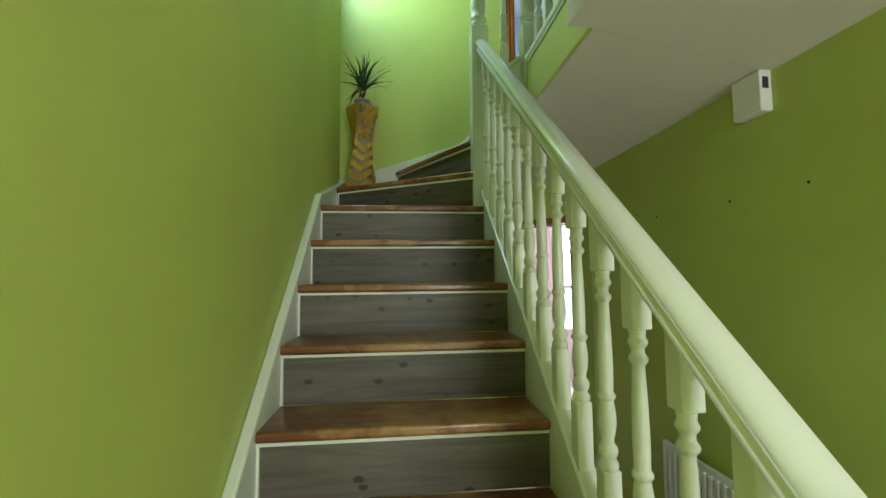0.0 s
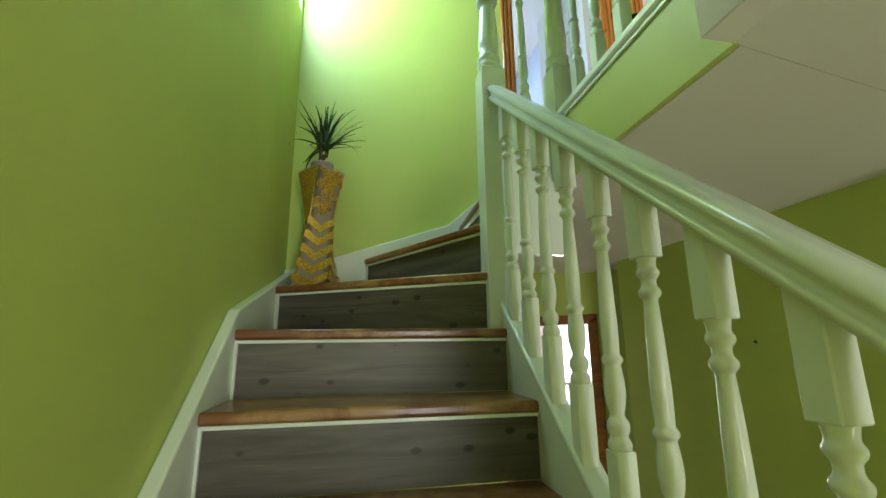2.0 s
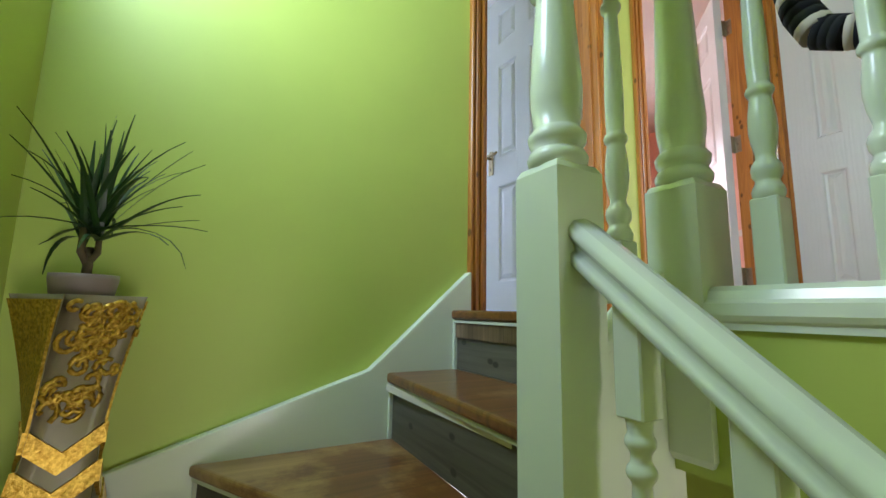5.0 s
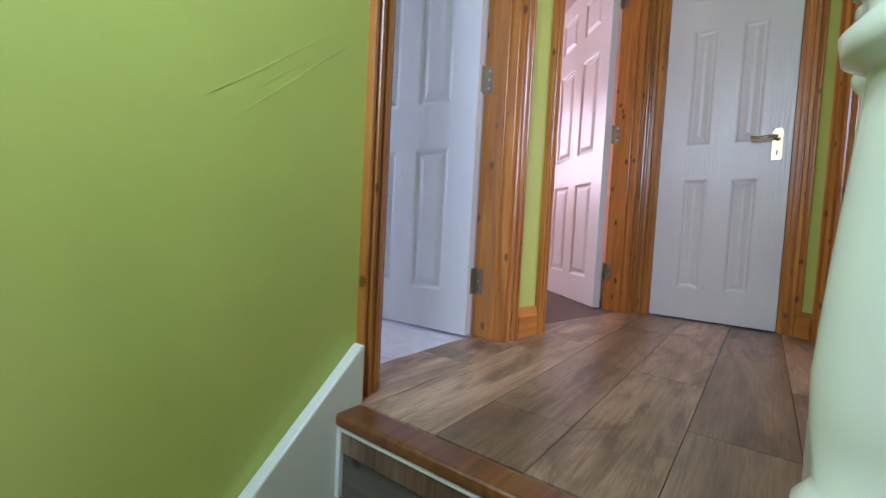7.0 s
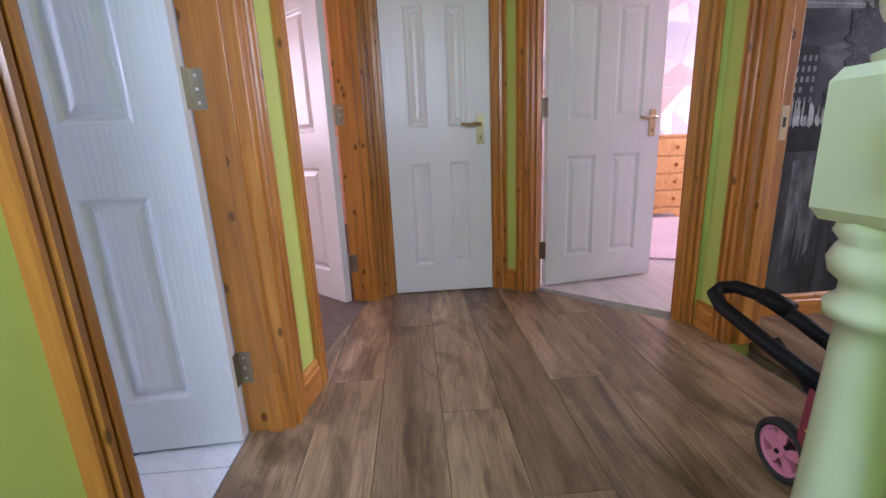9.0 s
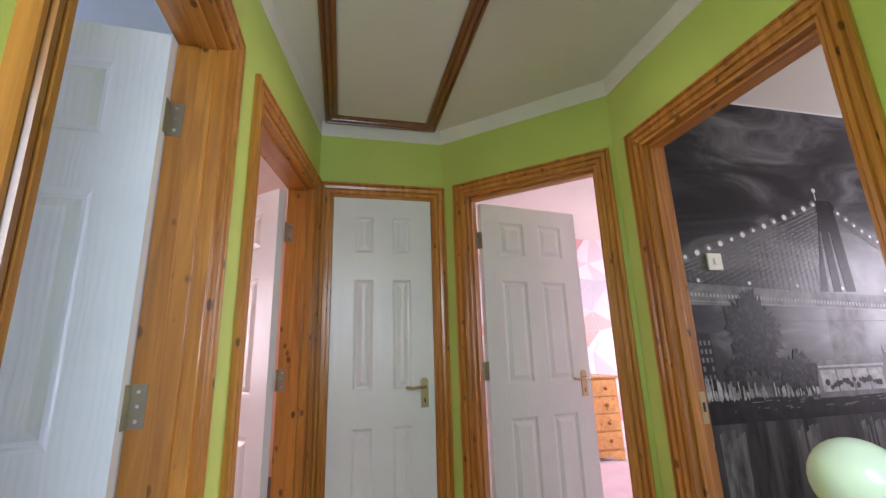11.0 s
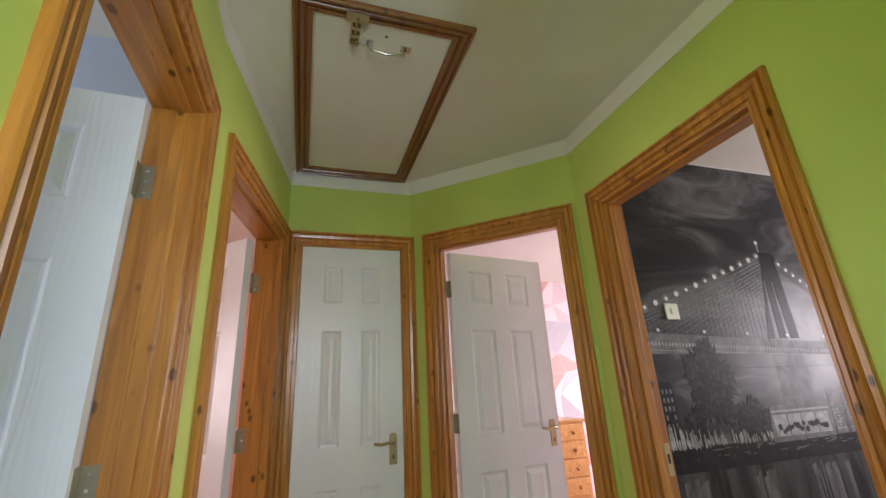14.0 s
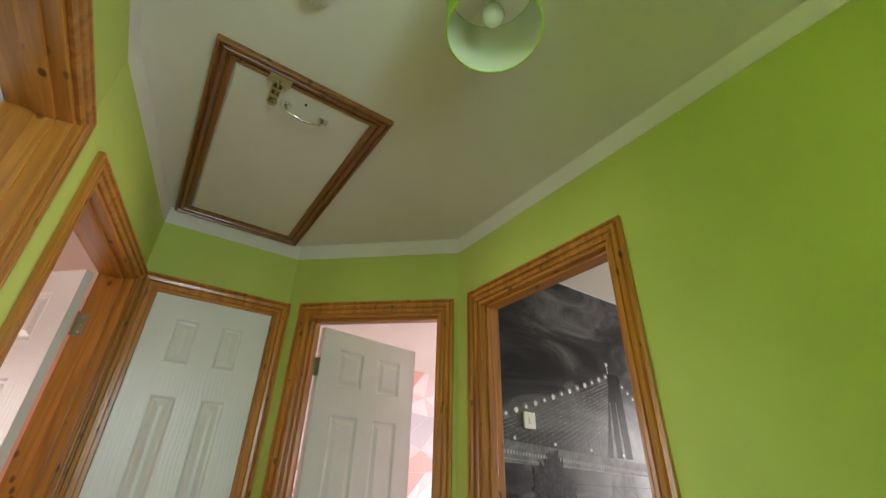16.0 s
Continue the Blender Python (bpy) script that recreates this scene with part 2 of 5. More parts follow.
def box(name, lo, hi, mat, parent=None, bev=0.0, at=None):
    bm = bmesh.new()
    add_box(bm, lo, hi)
    ob = mesh_ob(name, bm, mat, parent, at=at)
    if bev:
        bevel_of(ob, bev)
    return ob


def add_prism(bm, pts, axis, a, b, mi=0):
    """A flat outline of 2D points pushed from a to b along an axis (0, 1 or 2)."""
    def put(p, h):
        q = list(p)
        q.insert(axis, h)
        return bm.verts.new(q)
    lo, hi = [put(p, a) for p in pts], [put(p, b) for p in pts]
    n = len(pts)
    bm.faces.new(lo).material_index = mi
    bm.faces.new(list(reversed(hi))).material_index = mi
    for i in range(n):
        bm.faces.new((lo[i], hi[i], hi[(i + 1) % n], lo[(i + 1) % n])).material_index = mi


def prism(name, pts, axis, a, b, mat, parent=None, bev=0.0, at=None):
    bm = bmesh.new()
    add_prism(bm, pts, axis, a, b)
    ob = mesh_ob(name, bm, mat, parent, at=at)
    if bev:
        bevel_of(ob, bev)
    return ob


def add_lathe(bm, prof, seg=20, cx=0.0, cy=0.0, mi=0):
    rings = []
    for r, z in prof:
        rings.append([bm.verts.new((cx + r * math.cos(2 * math.pi * i / seg), cy + r * math.sin(2 * math.pi * i / seg), z)) for i in range(seg)])
    for a, b in zip(rings, rings[1:]):
        for i in range(seg):
            f = bm.faces.new((a[i], a[(i + 1) % seg], b[(i + 1) % seg], b[i]))
            f.smooth, f.material_index = True, mi
    bm.faces.new(list(reversed(rings[0])))
    bm.faces.new(rings[-1])


def add_tube(bm, path, r, seg=10, mi=0):
    """A round bar through the points of path."""
    path = [Vector(p) for p in path]
    rings = []
    for i, p in enumerate(path):
        d = (path[min(i + 1, len(path) - 1)] - path[max(i - 1, 0)]).normalized()
        side = d.cross(Vector((0, 0, 1)))
        if side.length < 0.05:
            side = d.cross(Vector((0, 1, 0)))
        side.normalize()
        up = side.cross(d)
        rings.append([bm.verts.new(p + r * (math.cos(2 * math.pi * k / seg) * side + math.sin(2 * math.pi * k / seg) * up)) for k in range(seg)])
    for a, b in zip(rings, rings[1:]):
        for i in range(seg):
            f = bm.faces.new((a[i], a[(i + 1) % seg], b[(i + 1) % seg], b[i]))
            f.smooth, f.material_index = True, mi
    bm.faces.new(list(reversed(rings[0]))).material_index = mi
    bm.faces.new(rings[-1]).material_index = mi


def axes(origin, xdir):
    """A frame along a wall: X along it, Y into the room behind, Z up. Seen from the landing, X runs to the right."""
    x = Vector((*xdir, 0)).normalized()
    y = Vector((-x.y, x.x, 0))
    m = Matrix.Identity(4)
    for i in range(3):
        m[i][0], m[i][1], m[i][2], m[i][3] = x[i], y[i], (0, 0, 1)[i], origin[i]
    return m


def wall(name, m, length, height, thick, holes, mat, s0=0.0, z0=0.0, label=""):
    """A wall in the frame m, from y 0 to thick, with holes (s0, s1, z0, z1) through it."""
    ss = sorted({s0, length, *[h[0] for h in holes], *[h[1] for h in holes]})
    zs = sorted({z0, height, *[h[2] for h in holes], *[h[3] for h in holes]})
    ss, zs = [s for s in ss if s0 <= s <= length], [z for z in zs if z0 <= z <= height]
    def solid(i, j):
        if not (0 <= i < len(ss) - 1 and 0 <= j < len(zs) - 1):
            return False
        s, z = (ss[i] + ss[i + 1]) / 2, (zs[j] + zs[j + 1]) / 2
        return not any(h[0] < s < h[1] and h[2] < z < h[3] for h in holes)
    bm, vs = bmesh.new(), {}
    def v(i, j, k):
        if (i, j, k) not in vs:
            vs[i, j, k] = bm.verts.new((ss[i], (0, thick)[k], zs[j]))
        return vs[i, j, k]
    for i in range(len(ss) - 1):
        for j in range(len(zs) - 1):
            if not solid(i, j):
                continue
            for k in (0, 1):
                bm.faces.new((v(i, j, k), v(i + 1, j, k), v(i + 1, j + 1, k), v(i, j + 1, k)))
            for di, dj, a, b in ((-1, 0, (i, j), (i, j + 1)), (1, 0, (i + 1, j), (i + 1, j + 1)), (0, -1, (i, j), (i + 1, j)), (0, 1, (i, j + 1), (i + 1, j + 1))):
                if not solid(i + di, j + dj):
                    bm.faces.new((v(*a, 0), v(*b, 0), v(*b, 1), v(*a, 1)))
    return tagged(mesh_ob(name, bm, mat, at=m), label=label, kind="structure")


# ---- large structure ----
XL, YB = -0.45, 3.845       # left wall face, back wall face
SOFF = 2.284                # hall ceiling under the landing
M_LEFT = axes((XL, -1.7, 0), (0, 1))
wall("wall_west", M_LEFT, YB + 1.7 + 0.14, CEIL, 0.28, [(2.97 + 1.7, 3.775 + 1.7, 3.58, 4.62)], GREEN, label="lime green painted stair wall with a small high window")
M_A = axes((0.84, YB, FL), (1, 0))
wall("wall_north", axes((XL, YB, 0), (1, 0)), 1.60 - XL, CEIL, 0.14, [(0.83 - XL, 1.53 - XL, FL - 0.09, FL + 2.02), (0.55 - XL, 1.60 - XL, 0, SOFF + 0.012)], GREEN,
     label="lime green painted wall behind the winding stairs")
B0, B1 = Vector((1.60, YB)), Vector((2.67, 3.65))
M_BW = axes((B0.x, B0.y, 0), (B1 - B0))
LEN_B = (B1 - B0).length
wall("wall_north_east", M_BW, LEN_B, CEIL, 0.14, [(0.185, 1.025, FL - 0.09, FL + 2.02)], GREEN, z0=SOFF + 0.012, label="lime green painted landing wall")
M_CW = axes((2.67, 3.65, 0), (0, -1))
wall("wall_east", M_CW, 0.72, CEIL, 0.12, [(0.055, 0.672, FL - 0.09, FL + 2.02)], GREEN, z0=SOFF + 0.012, label="lime green painted landing wall")
D0, D1 = Vector((2.67, 2.93)), Vector((2.005, 2.2))
M_DW = axes((D0.x, D0.y, 0), (D1 - D0))
LEN_D = (D1 - D0).length
wall("wall_south_east", M_DW, LEN_D, CEIL, 0.12, [(0.135, 0.908, FL - 0.09, FL + 2.02)], GREEN, z0=SOFF + 0.012, label="lime green painted angled landing wall")
M_EW = axes((2.005, 2.2, 0), (-1, 0))
wall("wall_south", M_EW, 2.005 - 0.655, CEIL, 0.12, [(0.161, 0.968, FL - 0.09, FL + 2.02)], GREEN, z0=SOFF + 0.01, label="lime green painted landing wall")
wall("wall_south_stairwell", M_EW, 2.005 - XL, CEIL, 0.12, [], GREEN, s0=2.005 - 0.655, z0=2.47, label="lime green painted wall above the stairs")

# shallow diagonal scrapes in the plaster of the north wall
def scrape(pts, w=0.004):
    bm = bmesh.new()
    n = len(pts) - 1
    for i in range(n):
        (xa, za), (xb, zb) = pts[i], pts[i + 1]
        wa, wb = w * math.sin(math.pi * (i + 0.15) / (n + 0.3)), w * math.sin(math.pi * (i + 1.15) / (n + 0.3))
        va = [bm.verts.new(p) for p in ((xa, 0.0005, za - wa), (xa, -0.0006, za), (xa, 0.0005, za + wa))]
        vb = [bm.verts.new(p) for p in ((xb, 0.0005, zb - wb), (xb, -0.0006, zb), (xb, 0.0005, zb + wb))]
        for k in range(2):
            bm.faces.new((va[k], vb[k], vb[k + 1], va[k + 1]))
    return mesh_ob("scrape", bm, GREEN, bpy.data.objects["wall_north"], smooth=True)


for x0, z0, x1, z1 in ((1.164, 3.352, 0.912, 3.134), (1.123, 3.362, 0.877, 3.169), (1.067, 3.287, 0.939, 3.187), (0.916, 3.201, 0.865, 3.163)):
    scrape([(x0 + (x1 - x0) * i / 8, z0 + (z1 - z0) * i / 8 + 0.0012 * math.sin(1.3 * i + x0 * 9)) for i in range(9)])

# hall below
tagged(box("floor_hall", (-0.8, -1.8, -0.1), (4.2, 6.6, 0.0), LAM_PALE), label="pale laminate hall floor", kind="structure")
HX, HZ = 1.36, 2.15          # hall east wall face, and the low edge of the sloping hall ceiling on it
wall("wall_hall_east", axes((HX, 3.74, 0), (0, -1)), 5.54, HZ, 0.3, [], GREEN, label="olive green painted hall wall with small screw holes")
H0, H1 = Vector((0.95, 4.62)), Vector((1.75, 3.727))
M_H = axes((H0.x, H0.y, 0), (H1 - H0))
wall("wall_hall_angled", M_H, (H1 - H0).length, SOFF, 0.12, [(0.06, 0.64, 0, 1.82)], GREEN, label="olive green painted angled hall wall")
wall("wall_hall_north", axes((XL, 4.62, 0), (1, 0)), 1.40, SOFF, 0.12, [], GREEN, label="green painted hall wall")
wall("wall_hall_south", axes((1.8, -1.7, 0), (-1, 0)), 2.4, 2.5, 0.2, [(0.30, 1.24, 0.55, 2.1)], GREEN, label="green painted hall wall with a glazed door")
def hall_ceiling(name, x0, x1, y0, y1, label):
    """A ceiling that falls from the landing edge to the low edge on the east wall, then runs level."""
    def z(x):
        return SOFF + (HZ - SOFF) * min(1, max(0, (x - 0.655) / (HX - 0.655)))
    xs = [x0] + [x for x in (0.655, HX) if x0 < x < x1] + [x1]
    prism(name, [(x, z(x)) for x in xs] + [(x1, FL - 0.10), (x0, FL - 0.10)], 1, y0, y1, WHITE_CEIL)
    tagged(bpy.data.objects[name], label=label, kind="structure")


hall_ceiling("ceiling_hall", 0.584, 1.75, -1.8, 2.195, "white painted hall ceiling")
tagged(box("ceiling_hall_stairs", (-0.8, -1.8, 2.47), (0.580, 2.08, 2.6), WHITE_CEIL), label="white painted ceiling above the foot of the stairs", kind="structure")
hall_ceiling("ceiling_hall_landing", 0.673, 2.8, 2.197, 3.06, "white painted ceiling under the landing")
hall_ceiling("ceiling_hall_passage", 0.741, 2.8, 3.062, 3.99, "white painted ceiling under the landing")
hall_ceiling("ceiling_hall_end", -0.45, 2.8, 3.992, 4.62, "white painted ceiling by the back room door")
tagged(box("ceiling_hall_rear", (-0.45, 4.622, SOFF), (2.8, 6.4, FL - 0.10), WHITE_CEIL), label="white painted ceiling", kind="structure")
tagged(box("ceiling_hall_winders", (0.46, 3.062, SOFF + 0.001), (0.739, 3.843, SOFF + 0.022), WHITE_CEIL), label="white painted underside of the winding stairs", kind="structure")
# room behind the hall door
wall("wall_back_room", axes((0.9, 6.4, 0), (1, 0)), 3.2, SOFF, 0.15, [(1.25, 2.5, 0.6, 2.1)], PALE_PINK, label="pink painted wall with a window")
wall("wall_back_room_east", axes((3.6, 6.4, 0), (0, -1)), 5.0, SOFF, 0.1, [], PALE_PINK, label="pink painted wall")
wall("wall_back_room_west", axes((0.80, 4.67, 0), (0, 1)), 1.75, SOFF, 0.1, [], PINK_WALL, label="pink painted wall")
prism("ceiling_back_room", [(1.7, 1.4), (3.7, 1.4), (3.7, 6.4), (2.82, 6.4), (2.82, 2.0), (1.7, 2.0)], 2, SOFF, FL - 0.10, WHITE_CEIL)
tagged(bpy.data.objects["ceiling_back_room"], label="white painted ceiling", kind="structure")

# upper ceiling
tagged(box("ceiling", (-0.8, -1.2, CEIL), (5.4, 6.6, CEIL + 0.1), WHITE_CEIL), label="off-white painted landing ceiling", kind="structure")

# white band at the wall tops
def band(m, a, b, name="trim_ceiling_band"):
    return tagged(box(name, (a, -0.003, CEIL - 0.095), (b, 0.0, CEIL), WHITE_CEIL, at=m), label="white painted band under the ceiling", kind="structure")

band(axes((XL, YB, 0), (1, 0)), 0.9, 1.60 - XL)
band(M_BW, 0, LEN_B)
band(M_CW, 0, 0.72)
band(M_DW, 0, LEN_D)
band(M_EW, 0, 2.005 - XL)

# landing edge: fascia, white end panel
prism("trim_landing_fascia", [(2.197, SOFF - 0.002), (3.0, SOFF - 0.002), (3.0, FL - 0.005), (2.197, FL - 0.005)], 0, 0.655, 0.672, GREEN)
tagged(bpy.data.objects["trim_landing_fascia"], label="lime green painted landing edge board", kind="structure")
tagged(box("trim_landing_trimmer", (0.580, -1.8, SOFF + 0.001), (0.5835, 2.195, 2.6), WHITE_CEIL), label="white painted edge of the hall ceiling", kind="structure")

# rooms upstairs
def plain_room(name, parts, mat, label):
    for m, length, holes in parts:
        wall(name, m, length, CEIL, 0.1, holes, mat, z0=FL - 0.1, label=label)

plain_room("wall_bathroom", [(axes((0.15, 6.4, 0), (1, 0)), 1.65, [(0.45, 1.25, FL + 0.9, FL + 1.9)]), (axes((1.80, 6.4, 0), (0, -1)), 2.40, []), (axes((0.15, 3.99, 0), (0, 1)), 2.4, [])],
           BLUE_WALL, "pale blue-white painted bathroom wall")
plain_room("wall_pink_bedroom", [(axes((1.90, 6.4, 0), (1, 0)), 3.2, [(0.7, 1.9, FL + 0.85, FL + 1.9)]), (axes((5.1, 6.4, 0), (0, -1)), 2.8, []), (axes((1.905, 4.0, 0), (0, 1)), 2.4, []), (axes((5.1, 3.72, 0), (-1, 0)), 2.29, [])],
           PINK_WALL, "coral pink painted bedroom wall")
plain_room("wall_nursery", [(axes((5.0, 2.98, 0), (0, -1)), 3.78, []), (axes((5.0, -0.8, 0), (-1, 0)), 2.85, [(0.75, 2.05, FL + 0.85, FL + 1.9)]), (axes((2.80, 2.95, 0), (1, 0)), 2.2, []), (axes((2.17, -0.8, 0), (0, 1)), 2.86, [])],
           PALE_PINK, "pale pink painted bedroom wall")
plain_room("wall_city_bedroom", [(axes((2.06, 2.08, 0), (0, -1)), 3.08, []), (axes((2.06, -1.0, 0), (-1, 0)), 2.5, [(0.45, 1.65, FL + 0.85, FL + 2.0)]), (axes((-0.44, -1.0, 0), (0, 1)), 3.08, [])],
           GREY_WALL, "grey painted bedroom wall")
tagged(box("trim_dado_rail", (5.08, 3.75, FL + 0.88), (5.10, 6.38, FL + 0.95), WHITE_CEIL), label="white dado rail on the pink wall", kind="structure")
tagged(box("trim_dado_rail_north", (1.95, 6.38, FL + 0.76), (5.05, 6.40, FL + 0.83), WHITE_CEIL), label="white dado rail on the pink wall", kind="structure")
tagged(box("floor_bathroom", (0.15, 3.985, FL - 0.1), (1.80, 6.4, FL - 0.02), GREY_WALL), label="bathroom floor under the tiles", kind="structure")
prism("floor_pink_bedroom", [(1.905, 3.96), (1.68, 3.922), (2.716, 3.692), (5.1, 3.72), (5.1, 6.4), (1.905, 6.4)], 2, FL - 0.08, FL, CARPET)
tagged(bpy.data.objects["floor_pink_bedroom"], label="ribbed grey-brown bedroom carpet", kind="structure")
prism("floor_nursery", [(2.72, 2.83), (2.08, 2.13), (2.07, -0.8), (5.0, -0.8), (5.0, 2.95), (2.80, 2.95)], 2, FL - 0.08, FL - 0.002, LAM_PALE)
tagged(bpy.data.objects["floor_nursery"], label="pale grey laminate bedroom floor", kind="structure")
tagged(box("floor_city_bedroom", (-0.44, -1.0, FL - 0.04), (2.06, 2.085, FL - 0.002), LAM), label="brown laminate bedroom floor", kind="structure")
tagged(box("wall_cupboard", (2.86, 2.95, FL), (2.9, 3.70, CEIL), WHITE_CEIL), label="plain cupboard back", kind="structure")
landing_floor = prism("floor_landing", [(0.70, 2.205), (1.99, 2.205), (2.72, 2.88), (2.72, 3.70), (1.66, 3.93), (1.53, 3.985), (0.83, 3.985), (0.83, 3.84), (0.70, 3.84)], 2, FL - 0.09, FL - 0.012, LAM)
tagged(landing_floor, label="brown oak-look laminate landing floor in wide planks", kind="structure")


# ---- doors and their frames ----
PROFILE = [(0.0, 0.0), (0.0, 0.010), (0.006, 0.014), (0.018, 0.014), (0.020, 0.006), (0.026, 0.006), (0.030, 0.017), (0.044, 0.020), (0.050, 0.010), (0.054, 0.010), (0.058, 0.021), (0.066, 0.021), (0.070, 0.017), (0.070, 0.0)]


def door_case(name, m, s0, s1, depth, top, number, mat=PINE):
    """Pine lining, stops and a moulded architrave with mitred corners round an opening in the frame m."""
    root = tagged(new(name), label="varnished knotty pine door frame with moulded architrave", kind="structure")
    root.matrix_world = m @ Matrix.Translation((s0, 0, FL))
    w = s1 - s0
    t = 0.028
    box("lining", (0, 0, 0), (t, depth, top), mat, root, 0.002)
    box("lining", (w - t, 0, 0), (w, depth, top), mat, root, 0.002)
    box("head", (t, 0.001, top - t), (w - t, depth - 0.001, top), PINE_X, root, 0.002)
    box("stop", (t, 0.035, 0), (t + 0.012, 0.075, top - t), mat, root, 0.002)
    box("stop", (w - t - 0.012, 0.035, 0), (w - t, 0.075, top - t), mat, root, 0.002)
    box("stop", (t, 0.035, top - t - 0.012), (w - t, 0.075, top - t), PINE_X, root, 0.002)
    a, b, h = 0.012, w - 0.012, top - 0.012
    bm = bmesh.new()
    rows = []
    for u, d in PROFILE:
        rows.append([bm.verts.new(p) for p in ((a - u, -d, 0), (a - u, -d, h + u), (b + u, -d, h + u), (b + u, -d, 0))])
    for r, q in zip(rows, rows[1:]):
        for i in range(3):
            bm.faces.new((r[i], r[i + 1], q[i + 1], q[i]))
    for r in (0, 3):
        bm.faces.new([row[r] for row in rows])
    mesh_ob("architrave", bm, mat, root)
    return root


def hinge(parent, at, side):
    """A butt hinge: two screwed leaves and a knuckle."""
    bm = bmesh.new()
    x, y, z = at
    add_box(bm, (x - 0.002, y - 0.036, z - 0.05), (x + 0.002, y, z + 0.05))
    add_box(bm, (x, y - 0.001, z - 0.05), (x + side * 0.03, y + 0.003, z + 0.05))
    for i in range(5):
        add_lathe(bm, [(0.0055, z - 0.05 + 0.02 * i + 0.001), (0.0055, z - 0.05 + 0.02 * i + 0.019)], 8, x + side * 0.004, y + 0.006)
    for k in (-0.033, 0.0, 0.033):
        add_box(bm, (x + side * 0.001, y - 0.022, z + k - 0.004), (x + side * 0.0035, y - 0.014, z + k + 0.004), 1)
    return mesh_ob("hinge", bm, [HINGE, STEEL], parent)


def lever(root, x, y, z, out, toward, mat=BRASS):
    """A lever handle on a long plate; out: which way it stands off the leaf, toward: which way the lever points."""
    bm = bmesh.new()
    lo, hi = sorted((y, y + out * 0.006))
    add_prism(bm, [(x - 0.02, z - 0.075), (x + 0.02, z - 0.075), (x + 0.02, z + 0.06), (x + 0.012, z + 0.075), (x - 0.012, z + 0.075), (x - 0.02, z + 0.06)], 1, lo, hi)
    add_tube(bm, [(x, y, z + 0.03), (x, y + out * 0.045, z + 0.03)], 0.009)
    add_tube(bm, [(x, y + out * 0.042, z + 0.03), (x + toward * 0.03, y + out * 0.046, z + 0.032), (x + toward * 0.07, y + out * 0.046, z + 0.026), (x + toward * 0.105, y + out * 0.045, z + 0.032)], 0.0075)
    a, b = sorted((y + out * 0.005, y + out * 0.0075))
    add_box(bm, (x - 0.003, a, z - 0.05), (x + 0.003, b, z - 0.03), 1)
    return mesh_ob("handle", bm, [mat, BLACK], root)


def panel_door(name, m, w, h, label, hand, mat_handle=BRASS, handle_sides=(-1, 1)):
    """A six-panel moulded door. Local x from the hinge edge (0) to the free edge (w), y across its 40 mm, z up."""
    root = tagged(new(name), label=label, category="door")
    root.matrix_world = m
    t = 0.04
    st, mid = 0.12, 0.105
    xs = [(st, w / 2 - mid / 2), (w / 2 + mid / 2, w - st)]
    zs = [(0.16, 0.735), (0.915, 1.505), (1.655, 1.87)]
    ex = sorted({0, w, *[v for p in xs for v in p]})
    ez = sorted({0, h, *[v for p in zs for v in p]})
    bm = bmesh.new()
    for i in range(len(ex) - 1):
        for j in range(len(ez) - 1):
            x0, x1, z0, z1 = ex[i], ex[i + 1], ez[j], ez[j + 1]
            if (x0, x1) in xs and (z0, z1) in zs:
                for y, s in ((0, 1), (t, -1)):
                    ring = []
                    for ins, dep in ((0, 0), (0.006, 0.0025), (0.012, 0.009), (0.022, 0.011), (0.040, 0.004), (0.046, 0.002)):
                        ring.append([bm.verts.new((px, y + s * dep, pz)) for px, pz in ((x0 + ins, z0 + ins), (x1 - ins, z0 + ins), (x1 - ins, z1 - ins), (x0 + ins, z1 - ins))])
                    for a, b in zip(ring, ring[1:]):
                        for k in range(4):
                            bm.faces.new((a[k], a[(k + 1) % 4], b[(k + 1) % 4], b[k]))
                    bm.faces.new(ring[-1])
            else:
                for y in (0, t):
                    bm.faces.new([bm.verts.new((px, y, pz)) for px, pz in ((x0, z0), (x1, z0), (x1, z1), (x0, z1))])
    for (xa, za), (xb, zb) in (((0, 0), (w, 0)), ((w, 0), (w, h)), ((w, h), (0, h)), ((0, h), (0, 0))):
        bm.faces.new([bm.verts.new(p) for p in ((xa, 0, za), (xb, 0, zb), (xb, t, zb), (xa, t, za))])
    bmesh.ops.remove_doubles(bm, verts=bm.verts, dist=0.0005)
    mesh_ob("leaf", bm, DOOR, root)
    for s in handle_sides:
        lever(root, w - 0.055, 0 if s < 0 else t, 0.895, s, -1, mat_handle)
    return root


# bathroom door, ajar to a right angle
case = door_case("door_frame_1", axes((0.83, YB, 0), (1, 0)), 0.0, 0.70, 0.142, 2.02, 1)
for z in (0.22, 1.0, 1.75):
    hinge(case, (0.672, 0.138, z), -1)
panel_door("bathroom_door", pose(1.492, 3.985, FL + 0.008, 0, 0, 93.0), 0.68, 1.975, "white six-panel moulded door standing wide open", -1)
# pink bedroom door
case = door_case("door_frame_2", M_BW, 0.185, 1.025, 0.142, 2.02, 2)
for z in (0.22, 1.0, 1.75):
    hinge(case, (0.812, 0.138, z), -1)
hb = M_BW @ Vector((1.025 - 0.045, 0.15, FL + 0.008))
panel_door("pink_bedroom_door", pose(*hb, 0, 0, 46), 0.76, 1.975, "white six-panel moulded door standing wide open", -1)
